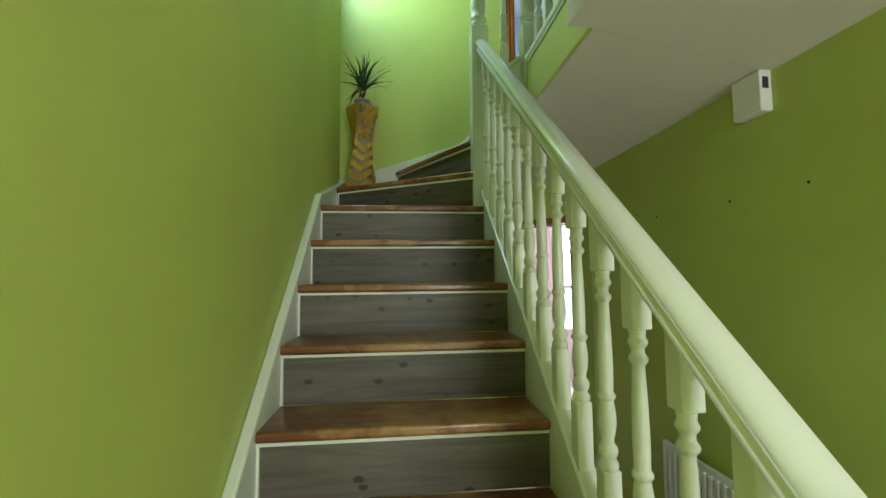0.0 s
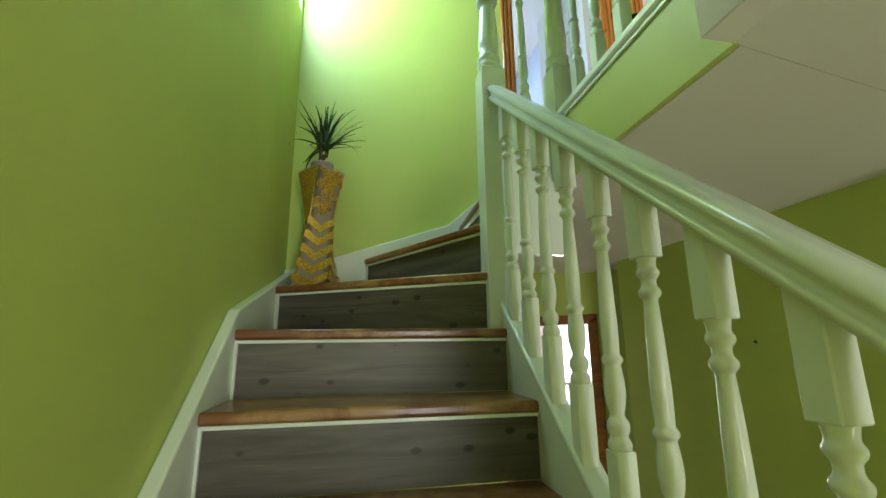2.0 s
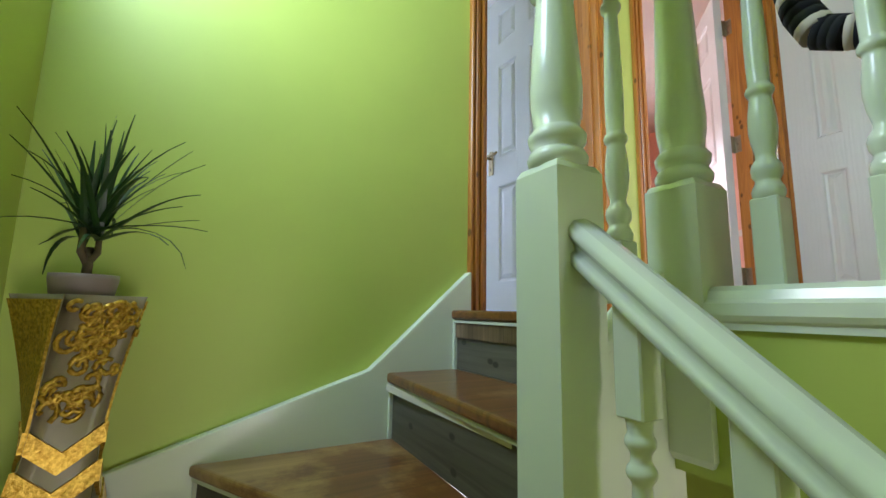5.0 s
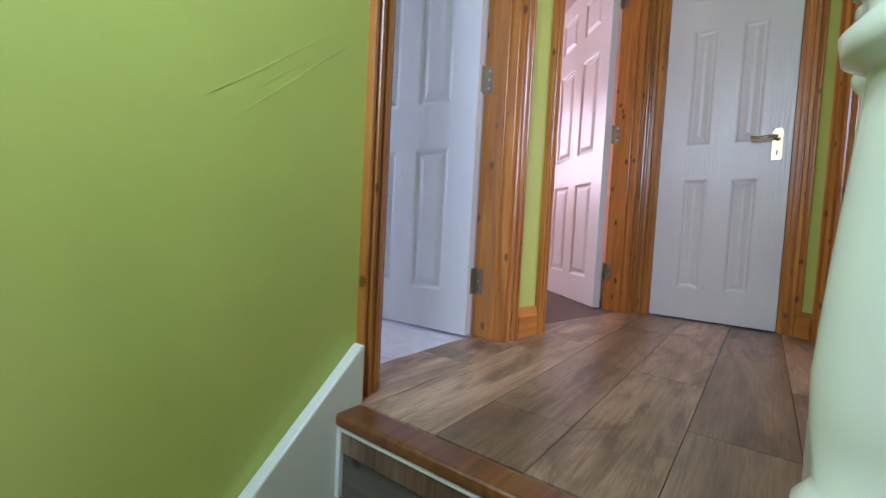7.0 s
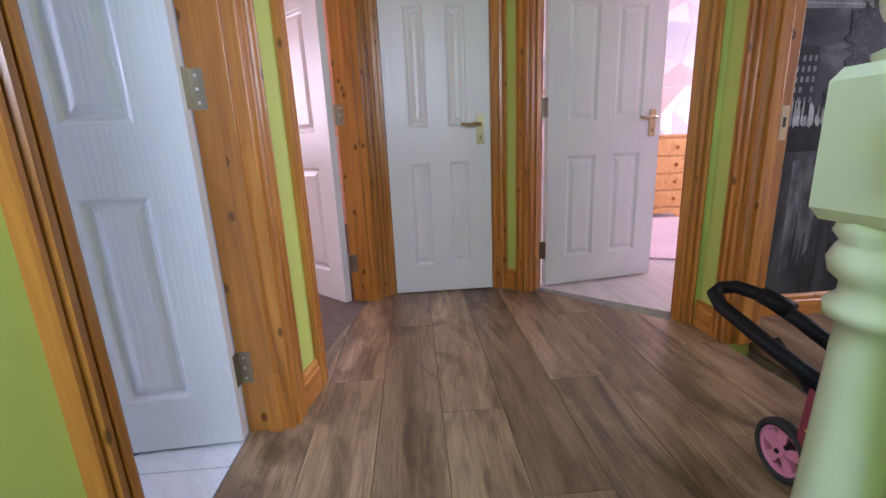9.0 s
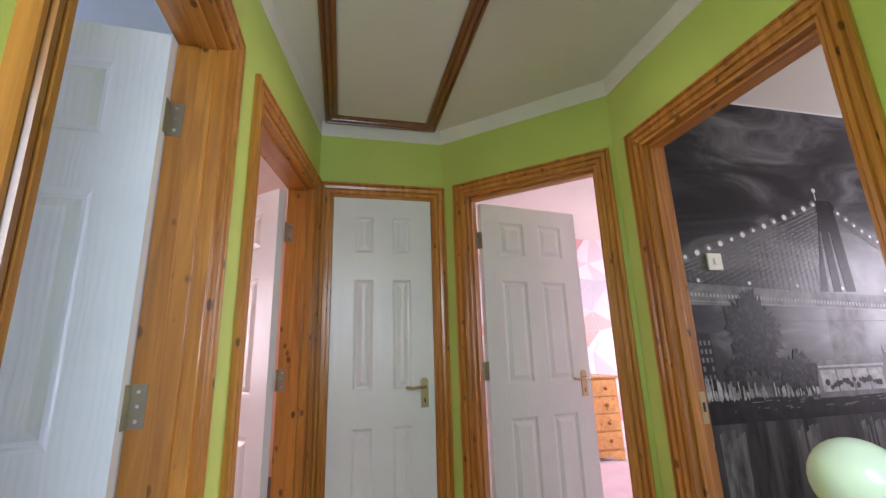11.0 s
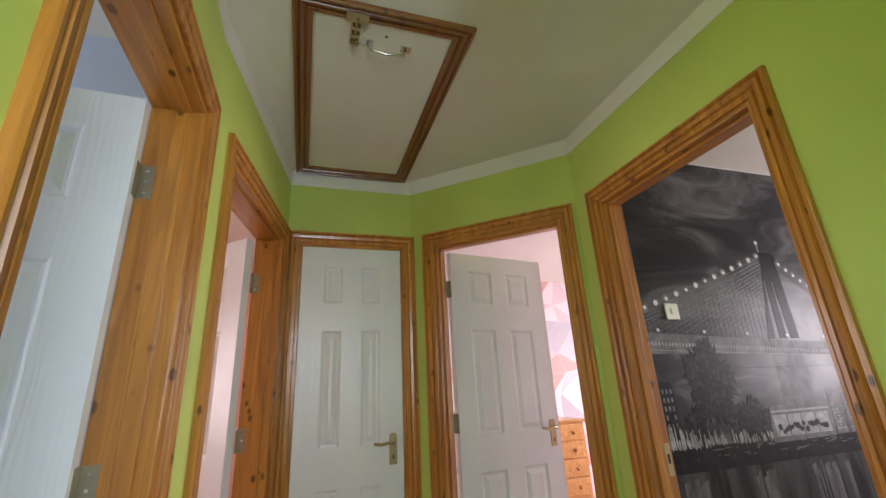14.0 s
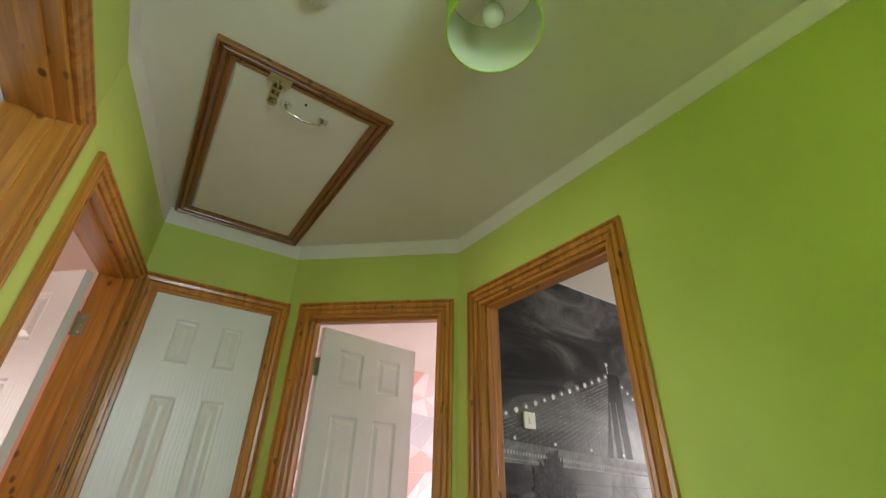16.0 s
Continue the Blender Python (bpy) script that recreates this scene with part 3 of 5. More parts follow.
# cupboard door, shut
case = door_case("door_frame_3", M_CW, 0.055, 0.672, 0.122, 2.02, 3)
panel_door("cupboard_door", M_CW @ Matrix.Translation((0.055 + 0.030, -0.004, FL + 0.008)), 0.557, 1.980, "white narrow six-panel moulded door, shut", -1, BRASS, (-1,))
# nursery door
case = door_case("door_frame_4", M_DW, 0.135, 0.908, 0.122, 2.02, 4)
for z in (0.22, 1.0, 1.75):
    hinge(case, (0.030, 0.118, z), 1)
hd = M_DW @ Vector((0.155 + 0.035, 0.128, FL + 0.008))
panel_door("nursery_door", pose(*hd, 0, 0, -80.5), 0.70, 1.975, "white six-panel moulded door standing half open", 1, BRASS)
# city bedroom: frame with no leaf in view
case = door_case("door_frame_5", M_EW, 0.161, 0.968, 0.122, 2.02, 5)
box("strike_plate", (0.0278, 0.086, 0.80), (0.0298, 0.114, 0.92), BRASS, case, 0.001)
box("strike_hole", (0.0296, 0.095, 0.845), (0.0302, 0.107, 0.88), DARK_HOLE, case)
# hall doorway below
root = tagged(new("door_frame_6"), label="dark red-brown wooden door frame", kind="structure")
root.matrix_world = M_H @ Matrix.Translation((0.06, 0, 0))
for a, b in (((-0.055, -0.015, 0), (0.0, 0.13, 1.88)), ((0.58, -0.015, 0), (0.64, 0.13, 1.88)), ((0.0, -0.015, 1.82), (0.58, 0.13, 1.88))):
    box("jamb", a, b, PINE_DARK, root, 0.003)

# skirting in pine between the frames
def skirt(m, a, b, h=0.12):
    bm = bmesh.new()
    add_prism(bm, [(0, 0), (-0.018, 0), (-0.018, h - 0.035), (-0.013, h - 0.028), (-0.013, h - 0.012), (-0.006, h), (0, h)], 0, a, b)
    return tagged(mesh_ob("baseboard", bm, PINE_X, at=m @ Matrix.Translation((0, 0, FL))), label="varnished pine skirting board", kind="structure")

skirt(M_BW, 0.0, 0.125)
skirt(M_DW, 0.0, 0.072)
skirt(M_DW, 0.971, LEN_D)
skirt(M_EW, 0.0, 0.10)
skirt(M_EW, 1.04, 1.28)
skirt(axes((2.06, 2.08, 0), (0, -1)), 0.0, 3.0, 0.10)


# ---- staircase ----
stairs = tagged(new("staircase"), label="winding stairs with worn brown treads and grey wood-look risers", category="staircase")
NOSE = [2.92 - 0.23 * (9 - k) for k in range(10)]     # tread k (1 to 9) starts at NOSE[k]


def tread(pts, z):
    ob = prism("tread", pts, 2, z - 0.030, z, TREAD, stairs)
    bevel_of(ob, 0.009, 3)
    return ob


def riser(a, b, z):
    """A riser under the tread at z, from a to b on the plan, set 20 mm behind the nosing, with white edging strips."""
    m = axes((a[0], a[1], z - RISE), (b[0] - a[0], b[1] - a[1]))
    w = math.hypot(b[0] - a[0], b[1] - a[1])
    box("riser", (0, 0.020, 0), (w, 0.032, RISE - 0.030), RISER, stairs, at=m)
    box("edging", (0.0, 0.008, RISE - 0.041), (w, 0.020, RISE - 0.031), GLOSS, stairs, 0.002, at=m)
    box("edging", (0.0, 0.010, 0.0), (0.012, 0.020, RISE - 0.041), GLOSS, stairs, at=m)


for k in range(1, 10):
    y1 = NOSE[k] + 0.25
    if k == 9:
        tread([(-0.42, NOSE[9]), (0.41, NOSE[9]), (0.41, 3.00), (-0.42, 3.49)], RISE * 9)
    else:
        tread([(-0.42, NOSE[k]), (0.41, NOSE[k]), (0.41, y1), (-0.42, y1)], RISE * k)
    riser((-0.42, NOSE[k]), (0.41, NOSE[k]), RISE * k)
tread([(-0.42, 3.45), (0.385, 2.965), (0.40, 3.09), (-0.035, 3.81), (-0.42, 3.81)], RISE * 10)
riser((-0.42, 3.45), (0.39, 2.962), RISE * 10)
tread([(-0.056, 3.81), (0.372, 3.05), (0.46, 3.06), (0.485, 3.81)], RISE * 11)
riser((-0.056, 3.81), (0.375, 3.045), RISE * 11)
tread([(0.458, 3.81), (0.435, 3.05), (0.71, 3.05), (0.71, 3.81)], RISE * 12)
riser((0.458, 3.81), (0.436, 3.05), RISE * 12)
tread([(0.686, 3.81), (0.686, 3.06), (0.76, 3.06), (0.76, 3.81)], RISE * 13 + 0.001)
riser((0.686, 3.81), (0.686, 3.06), RISE * 13)

# wall strings
def string_board(pts, m, t=0.035):
    ob = prism("string", pts, 1, -t, -0.001, GLOSS, stairs, at=m)
    bevel_of(ob, 0.006, 2)
    return ob

string_board([(3.0, 0.0), (4.63, 1.40), (5.50, 1.85), (5.545, 1.87), (5.545, 2.075), (5.40, 2.03), (4.65, 1.815), (0.9 + 1.7, 0.05), (2.5, 0.0), (2.2, 0.0)], M_LEFT)
M_BACK = axes((XL, YB, 0), (1, 0))
string_board([(0.0, 1.70), (0.9, 1.98), (1.221, 2.25), (1.221, 2.672), (1.212, 2.672), (0.855, 2.35), (0.035, 2.085), (0.0, 2.08)], M_BACK)
# outer string
prism("string", [(1.02, 0.0), (1.30, 0.0), (2.965, 1.35), (2.965, 1.825), (1.02, 0.255)], 0, 0.410, 0.445, GLOSS, stairs, 0.004)
prism("capping", [(1.02, 0.255), (2.965, 1.825), (2.965, 1.850), (1.02, 0.280)], 0, 0.400, 0.455, GLOSS, stairs, 0.006)
prism("string", [(0.46, 2.02), (0.685, 2.02), (0.685, 2.62), (0.46, 2.44)], 1, 3.000, 3.035, GLOSS, stairs, 0.004)
prism("string", [(0.46, 2.44), (0.685, 2.62), (0.685, 2.645), (0.46, 2.465)], 1, 2.992, 3.043, GLOSS, stairs, 0.005)


# ---- balustrade ----
rails = tagged(new("balustrade"), label="white gloss painted balustrade with turned spindles and newel posts", category="balustrade")


def turned(z0, z1, r):
    """A vase-turned shaft profile between two square blocks."""
    L = z1 - z0
    pts = [(0.78, 0.0), (0.98, 0.012), (1.0, 0.03), (0.9, 0.045), (0.74, 0.055), (0.74, 0.065), (0.92, 0.08), (0.96, 0.10), (0.9, 0.115), (0.62, 0.135), (0.60, 0.15),
           (0.80, 0.19), (0.90, 0.23), (0.86, 0.28), (0.72, 0.33), (0.66, 0.345), (0.9, 0.355), (0.92, 0.372), (0.68, 0.385), (0.72, 0.45), (0.74, 0.52), (0.66, 0.68), (0.56, 0.80), (0.52, 0.835),
           (0.80, 0.85), (0.84, 0.868), (0.56, 0.885), (0.56, 0.91), (0.80, 0.925), (0.88, 0.94), (0.66, 0.955), (0.70, 0.975), (0.78, 1.0)]
    return [(r * a, z0 + L * b) for a, b in pts]


def newel(x, y, zs, half, ball):
    """zs: bottom, top of the lower block, bottom and top of the upper block."""
    bm = bmesh.new()
    def block(z0, z1, c):
        sq = [(-half, -half), (half, -half), (half, half), (-half, half)]
        def ring(s, z):
            return [bm.verts.new((x + px * s, y + py * s, z)) for px, py in sq]
        rs = [ring(0.86, z0), ring(1, z0 + c), ring(1, z1 - c), ring(0.86, z1)]
        for a, b in zip(rs, rs[1:]):
            for i in range(4):
                bm.faces.new((a[i], a[(i + 1) % 4], b[(i + 1) % 4], b[i]))
        bm.faces.new(rs[0]), bm.faces.new(rs[-1])
    block(zs[0], zs[1], 0.012)
    block(zs[2], zs[3], 0.012)
    h = half * 1.02
    a, b = zs[1], zs[2]
    shaft = [(h * 0.84, a - 0.004), (h * 0.98, a + 0.008), (h * 1.0, a + 0.016), (h * 0.9, a + 0.026), (h * 0.80, a + 0.030), (h * 0.94, a + 0.040), (h * 0.97, a + 0.052), (h * 0.82, a + 0.062),
             (h * 0.75, a + 0.066), (h * 0.86, a + 0.10), (h * 0.88, a + 0.13), (h * 0.80, a + 0.19), (h * 0.66, b - 0.13), (h * 0.63, b - 0.105), (h * 0.88, b - 0.098), (h * 0.92, b - 0.085), (h * 0.70, b - 0.074), (h * 0.70, b - 0.062),
             (h * 0.92, b - 0.052), (h * 0.98, b - 0.038), (h * 0.86, b - 0.024), (h * 0.80, b - 0.020), (h * 0.95, b - 0.010), (h * 0.84, b + 0.004)]
    add_lathe(bm, shaft, 28, x, y)
    t = zs[3]
    cap = [(h * 0.80, t - 0.003), (h * 0.86, t + 0.008), (h * 0.50, t + 0.016), (h * 0.46, t + 0.024)]
    cap += [(max(0.002, ball * math.cos(v)), t + 0.024 + ball * 0.80 + ball * math.sin(v)) for v in [radians(d) for d in range(-55, 91, 12)]]
    add_lathe(bm, cap, 28, x, y)
    return mesh_ob("newel_post", bm, GLOSS, rails)


N1, N2 = (0.412, 3.008), (0.688, 2.975)
newel(*N1, (1.60, 2.755, 3.16, 3.34), 0.046, 0.040)
newel(*N2, (2.30, 2.765, 3.285, 3.432), 0.047, 0.042)
newel(0.425, 1.00, (0.0, 0.55, 0.90, 1.06), 0.046, 0.040)

RAIL_SEC = [(-0.030, 0.0), (-0.030, 0.014), (-0.022, 0.020), (-0.024, 0.030), (-0.033, 0.040), (-0.033, 0.050), (-0.022, 0.062), (0.0, 0.067), (0.022, 0.062), (0.033, 0.050), (0.033, 0.040), (0.024, 0.030), (0.022, 0.020), (0.030, 0.014), (0.030, 0.0)]


def handrail(p, q):
    """A moulded rail from p to q (the middle of its underside)."""
    p, q = Vector(p), Vector(q)
    d = q - p
    side = Vector((d.y, -d.x, 0)).normalized()
    bm = bmesh.new()
    a = [bm.verts.new(p + side * u + Vector((0, 0, v * 1.03))) for u, v in RAIL_SEC]
    b = [bm.verts.new(q + side * u + Vector((0, 0, v * 1.03))) for u, v in RAIL_SEC]
    n = len(a)
    for i in range(n):
        bm.faces.new((a[i], a[(i + 1) % n], b[(i + 1) % n], b[i])).smooth = True
    bm.faces.new(a), bm.faces.new(list(reversed(b)))
    ob = mesh_ob("handrail", bm, GLOSS, rails)
    return ob


SLOPE = 0.837
RAIL_TOP = 2.603                 # underside of the sloping rail at the upper newel


def rail_z(y):
    return RAIL_TOP - (2.962 - y) * SLOPE


handrail((0.418, 1.045, rail_z(1.045)), (0.418, 2.964, RAIL_TOP))
handrail((0.455, 3.012, 3.22), (0.65, 3.0, 3.34))
handrail((0.700, 2.935, 3.335), (0.700, 2.2, 3.335))


def spindle(x, y, z0, z1, low, high, slope=0.0):
    """A turned spindle: square feet of the given lengths, cut to the slope of the rail."""
    bm = bmesh.new()
    h = 0.0200
    def block(za, zb, sa, sb):
        lo = [bm.verts.new((x + px, y + py, za + sa * py)) for px, py in ((-h, -h), (h, -h), (h, h), (-h, h))]
        hi = [bm.verts.new((x + px, y + py, zb + sb * py)) for px, py in ((-h, -h), (h, -h), (h, h), (-h, h))]
        c_lo = lo
        for i in range(4):
            bm.faces.new((c_lo[i], c_lo[(i + 1) % 4], hi[(i + 1) % 4], hi[i]))
        bm.faces.new(lo), bm.faces.new(list(reversed(hi)))
    block(z0 - 0.004, z0 + low, slope, 0)
    block(z1 - high, z1 + 0.006, 0, slope)
    add_lathe(bm, turned(z0 + low - 0.003, z1 - high + 0.003, 0.0222), 16, x, y)
    ob = mesh_ob("spindle", bm, GLOSS, rails)
    bevel_of(ob, 0.0025, 1)
    return ob


def cap_z(y):
    return 0.280 + (y - 1.02) * (1.850 - 0.280) / (2.965 - 1.02)


y = 2.893
while y > 1.08:
    spindle(0.427, y, cap_z(y), rail_z(y), 0.15, 0.138, SLOPE)
    y -= 0.1335
spindle(0.555, 3.012, 2.555, 3.28, 0.10, 0.12, 0.0)
bm = bmesh.new()
add_prism(bm, [(0.644, FL - 0.008), (0.648, FL - 0.012), (0.648, FL - 0.022), (0.672, FL - 0.022), (0.672, FL + 0.0), (0.75, FL + 0.0), (0.745, FL + 0.038), (0.732, FL + 0.046), (0.668, FL + 0.046), (0.656, FL + 0.038), (0.650, FL + 0.024), (0.642, FL + 0.018), (0.640, FL + 0.000)], 1, 2.205, 2.930)
mesh_ob("base_rail", bm, GLOSS, rails)
for yy in (2.850, 2.712, 2.572, 2.424, 2.290):
    spindle(0.700, yy, FL + 0.046, 3.335, 0.135, 0.13, 0.0)


# ---- vase with a palm ----
vase = tagged(new("floor_vase"), label="tall twisted taupe vase with gold scroll and chevron relief", category="vase")
vase.matrix_world = pose(-0.275, 3.655, RISE * 10 + 0.001, 0, 0, 118)


def vase_half(z):
    u = z / 0.60
    return 0.056 + (0.038 * ((0.58 - u) / 0.58) ** 1.6 if u < 0.58 else 0.026 * ((u - 0.58) / 0.42) ** 1.6)


def vase_turn(z):
    return radians(62) * (z / 0.60 - 0.75)


def vase_pt(face, s, z, out=0.0):
    """A place on one of the four sides, s from -1 to 1 across."""
    h = vase_half(z)
    p = Vector((s * h, -h - out, z))
    return Matrix.Rotation(face * math.pi / 2 + vase_turn(z), 4, 'Z') @ p


bm = bmesh.new()
rings = []
for i in range(31):
    z = 0.60 * i / 30
    rings.append([bm.verts.new(vase_pt(f, s, z, -0.004 * (abs(s) > 0.9))) for f in range(4) for s in (-0.97, -0.5, 0.0, 0.5, 0.97)])
for a, b in zip(rings, rings[1:]):
    for i in range(20):
        bm.faces.new((a[i], a[(i + 1) % 20], b[(i + 1) % 20], b[i])).smooth = True
bm.faces.new(rings[0]), bm.faces.new(list(reversed(rings[-1])))
mesh_ob("body", bm, VASE, vase)
bm = bmesh.new()


def strip(face, pts, width, out=0.006):
    """A raised ribbon along (s, z) points on a side."""
    top, low = [], []
    for i, (s, z) in enumerate(pts):
        top.append((vase_pt(face, s, z + width / 2, out), vase_pt(face, s, z + width / 2, -0.002)))
        low.append((vase_pt(face, s, z - width / 2, out), vase_pt(face, s, z - width / 2, -0.002)))
    vt = [[bm.verts.new(q) for q in p] for p in top]
    vl = [[bm.verts.new(q) for q in p] for p in low]
    for i in range(len(pts) - 1):
        bm.faces.new((vl[i][0], vl[i + 1][0], vt[i + 1][0], vt[i][0]))
        bm.faces.new((vt[i][0], vt[i + 1][0], vt[i + 1][1], vt[i][1]))
        bm.faces.new((vl[i][1], vl[i + 1][1], vl[i + 1][0], vl[i][0]))
    for i in (0, -1):
        bm.faces.new((vl[i][0], vt[i][0], vt[i][1], vl[i][1]))


rnd = random.Random(4)
for f in range(4):
    for j in range(5):
        z = 0.045 + 0.067 * j
        strip(f, [(-0.97, z + 0.022), (-0.5, z), (0.0, z - 0.022), (0.5, z), (0.97, z + 0.022)], 0.038)
    if f % 2 == 0:
        for j in range(12):
            strip(f, [(s, 0.357 + 0.0203 * j) for s in (-0.95, -0.5, 0.0, 0.5, 0.95)], 0.0204, 0.003)
    else:
        for c in range(58):
            s0, z0 = rnd.uniform(-0.75, 0.75), rnd.uniform(0.385, 0.585)
            r, a0 = rnd.uniform(0.010, 0.026), rnd.uniform(0, 6.28)
            path = []
            for q in range(10):
                rr = r * (1 - q / 13)
                a = a0 + q * 0.55
                path.append(vase_pt(f, max(-0.98, min(0.98, s0 + rr / 0.07 * math.cos(a))), min(0.597, z0 + rr * math.sin(a)), 0.004))
            add_tube(bm, path, 0.0050, 6)
mesh_ob("gold_relief", bm, GOLD, vase)
bm = bmesh.new()
add_lathe(bm, [(0.050, 0.585), (0.058, 0.632), (0.058, 0.642), (0.048, 0.642), (0.046, 0.622), (0.001, 0.620)], 24)
mesh_ob("pot", bm, POT, vase)

plant = tagged(new("dracaena_plant"), label="small dark green dracaena palm in the gold vase", category="plant")
plant.matrix_world = pose(-0.275, 3.655, RISE * 10 + 0.615)
bm = bmesh.new()
add_tube(bm, [(0, 0, 0), (0.002, 0, 0.05), (0, 0.002, 0.085)], 0.009, 8)
add_tube(bm, [(0, 0, 0.05), (0.014, 0.004, 0.075), (0.014, 0.004, 0.12)], 0.007, 8)
add_tube(bm, [(0, 0, 0.05), (-0.012, -0.004, 0.075), (-0.012, -0.002, 0.125)], 0.007, 8)
mesh_ob("stem", bm, STEM, plant)
bm = bmesh.new()
for i in range(58):
    az = rnd.uniform(0, 2 * math.pi)
    el = radians(rnd.choice((rnd.uniform(2, 35), rnd.uniform(38, 88), rnd.uniform(45, 88))))
    L = rnd.uniform(0.17, 0.29)
    base = Vector((rnd.choice((-0.012, 0.013)), 0.002, 0.10 + rnd.uniform(0, 0.04)))
    if math.cos(az) < 0:
        L *= 0.85
    d = Vector((math.cos(az), math.sin(az), 0))
    side = Vector((-d.y, d.x, 0))
    pts, p, e = [], base.copy(), el
    droop = rnd.uniform(0.02, 0.14) * (1.6 - el)
    for q in range(8):
        pts.append(p.copy())
        p += (d * math.cos(e) + Vector((0, 0, math.sin(e)))) * L / 7
        e -= droop * (q + 1) / 3
    prev = None
    for q, c in enumerate(pts):
        c.x = max(c.x, -0.145)
        c.y = min(c.y, 0.165)
        w = 0.0066 * (1 - (q / 7.4) ** 2) + 0.0004
        row = (bm.verts.new(c - side * w), bm.verts.new(c + Vector((0, 0, -0.0015))), bm.verts.new(c + side * w))
        if prev:
            bm.faces.new((prev[0], prev[1], row[1], row[0]))
            bm.faces.new((prev[1], prev[2], row[2], row[1]))
        prev = row
mesh_ob("leaves", bm, LEAF, plant)


# ---- hall fixtures ----
bx = tagged(new("wall_box"), label="white plastic chime box on the hall wall at the ceiling", category="alarm box")
bx.matrix_world = pose(HX, 2.255, 1.995)
box("cover", (-0.05, -0.068, 0), (0, 0.068, 0.158), WHITE_PLASTIC, bx, 0.006)
box("grille", (-0.040, -0.071, 0.085), (-0.018, -0.067, 0.128), DARK_HOLE, bx)
hole = box("screw_hole", (HX - 0.005, 2.412, 1.69), (HX - 0.0005, 2.422, 1.70), DARK_HOLE, None, 0.002)
tagged(hole, label="dark screw hole in the green hall wall", category="screw hole", group="screw holes in the hall wall")
for yy, zz in ((2.069, 1.70), (2.93, 1.70)):
    copy_thing(hole, Matrix.Translation((0, yy - 2.417, zz - 1.695)))
radiator = tagged(new("radiator"), label="small cream ribbed radiator on the hall wall", category="radiator")
radiator.matrix_world = pose(HX, 2.27, 0.13)
box("panel", (-0.05, 0.0, 0.10), (-0.03, 0.62, 0.42), WHITE_PLASTIC, radiator, 0.008)
for i in range(15):
    box("rib", (-0.062, 0.02 + 0.04 * i, 0.13), (-0.048, 0.042 + 0.04 * i, 0.39), WHITE_PLASTIC, radiator, 0.004)
for i in (0.05, 0.55):
    box("bracket", (-0.032, i, 0.2), (0.0, i + 0.03, 0.3), WHITE_PLASTIC, radiator)
# net curtain and window of the back room
win = tagged(new("window_1"), label="white window frame in the back room", kind="structure")
win.matrix_world = pose(2.15, 6.42, 0.6)
for a, b in (((0, 0, 0), (0.06, 0.06, 1.5)), ((1.19, 0, 0), (1.25, 0.06, 1.5)), ((0.06, 0, 0), (1.19, 0.06, 0.06)), ((0.06, 0, 1.44), (1.19, 0.06, 1.5)), ((0.06, 0.01, 0.6), (1.19, 0.05, 0.65))):
    box("frame", a, b, WHITE_PLASTIC, win, 0.004)


def window_frame(name, m, w, h, label):
    root = tagged(new(name), label=label, kind="structure")
    root.matrix_world = m
    f = 0.055
    for a, b in (((0, 0, 0), (f, 0.06, h)), ((w - f, 0, 0), (w, 0.06, h)), ((f, 0, 0), (w - f, 0.06, f)), ((f, 0, h - f), (w - f, 0.06, h)), ((w / 2 - 0.03, 0.005, f), (w / 2 + 0.03, 0.055, h - f))):
        box("frame", a, b, WHITE_PLASTIC, root, 0.004)
    return root


window_frame("window_2", M_LEFT @ Matrix.Translation((2.97 + 1.7, 0.20, 3.58)), 0.805, 1.04, "white stair window frame")
window_frame("window_3", axes((0.60, 6.43, FL + 0.9), (1, 0)), 0.8, 1.0, "white bathroom window frame")
window_frame("window_4", axes((2.60, 6.43, FL + 0.85), (1, 0)), 1.2, 1.05, "white bedroom window frame")
window_frame("window_5", axes((4.25, -0.83, FL + 0.85), (-1, 0)), 1.3, 1.05, "white bedroom window frame")
window_frame("window_6", axes((1.61, -1.03, FL + 0.85), (-1, 0)), 1.2, 1.15, "white bedroom window frame")
window_frame("window_7", axes((1.50, -1.78, 0.55), (-1, 0)), 0.94, 1.55, "white glazed front door panel")


# bright overcast distance outside the back window
GLOW = bpy.data.materials.new("overcast_distance")
GLOW.use_nodes = True
GLOW.node_tree.nodes["Principled BSDF"].inputs["Emission Color"].default_value = (0.95, 0.97, 1.0, 1)
GLOW.node_tree.nodes["Principled BSDF"].inputs["Emission Strength"].default_value = 1.6
tagged(box("backdrop", (0.5, 8.0, -0.5), (7.0, 8.05, 5.2), GLOW), label="bright overcast distance outside the window", kind="structure")

# ---- loft hatch ----
hatch = tagged(new("loft_hatch"), label="white loft hatch in a dark pine frame with brass bolt", category="loft hatch")
HX0, HX1, HY0, HY1 = 1.41, 2.655, 2.967, 3.628
bm = bmesh.new()
rows = []
for u, d in PROFILE:
    e = 0.070 - u
    rows.append([bm.verts.new((x, yv, CEIL - d)) for x, yv in ((HX0 + e, HY0 + e), (HX1 - e, HY0 + e), (HX1 - e, HY1 - e), (HX0 + e, HY1 - e))])
for r, q in zip(rows, rows[1:]):
    for i in range(4):
        bm.faces.new((r[i], r[(i + 1) % 4], q[(i + 1) % 4], q[i]))
mesh_ob("frame", bm, PINE_DARK, hatch)
box("panel", (HX0 + 0.076, HY0 + 0.076, CEIL - 0.006), (HX1 - 0.076, HY1 - 0.076, CEIL - 0.0005), WHITE_CEIL, hatch, 0.002)
bm = bmesh.new()
add_box(bm, (1.435, 3.365, CEIL - 0.024), (1.48, 3.445, CEIL - 0.019))
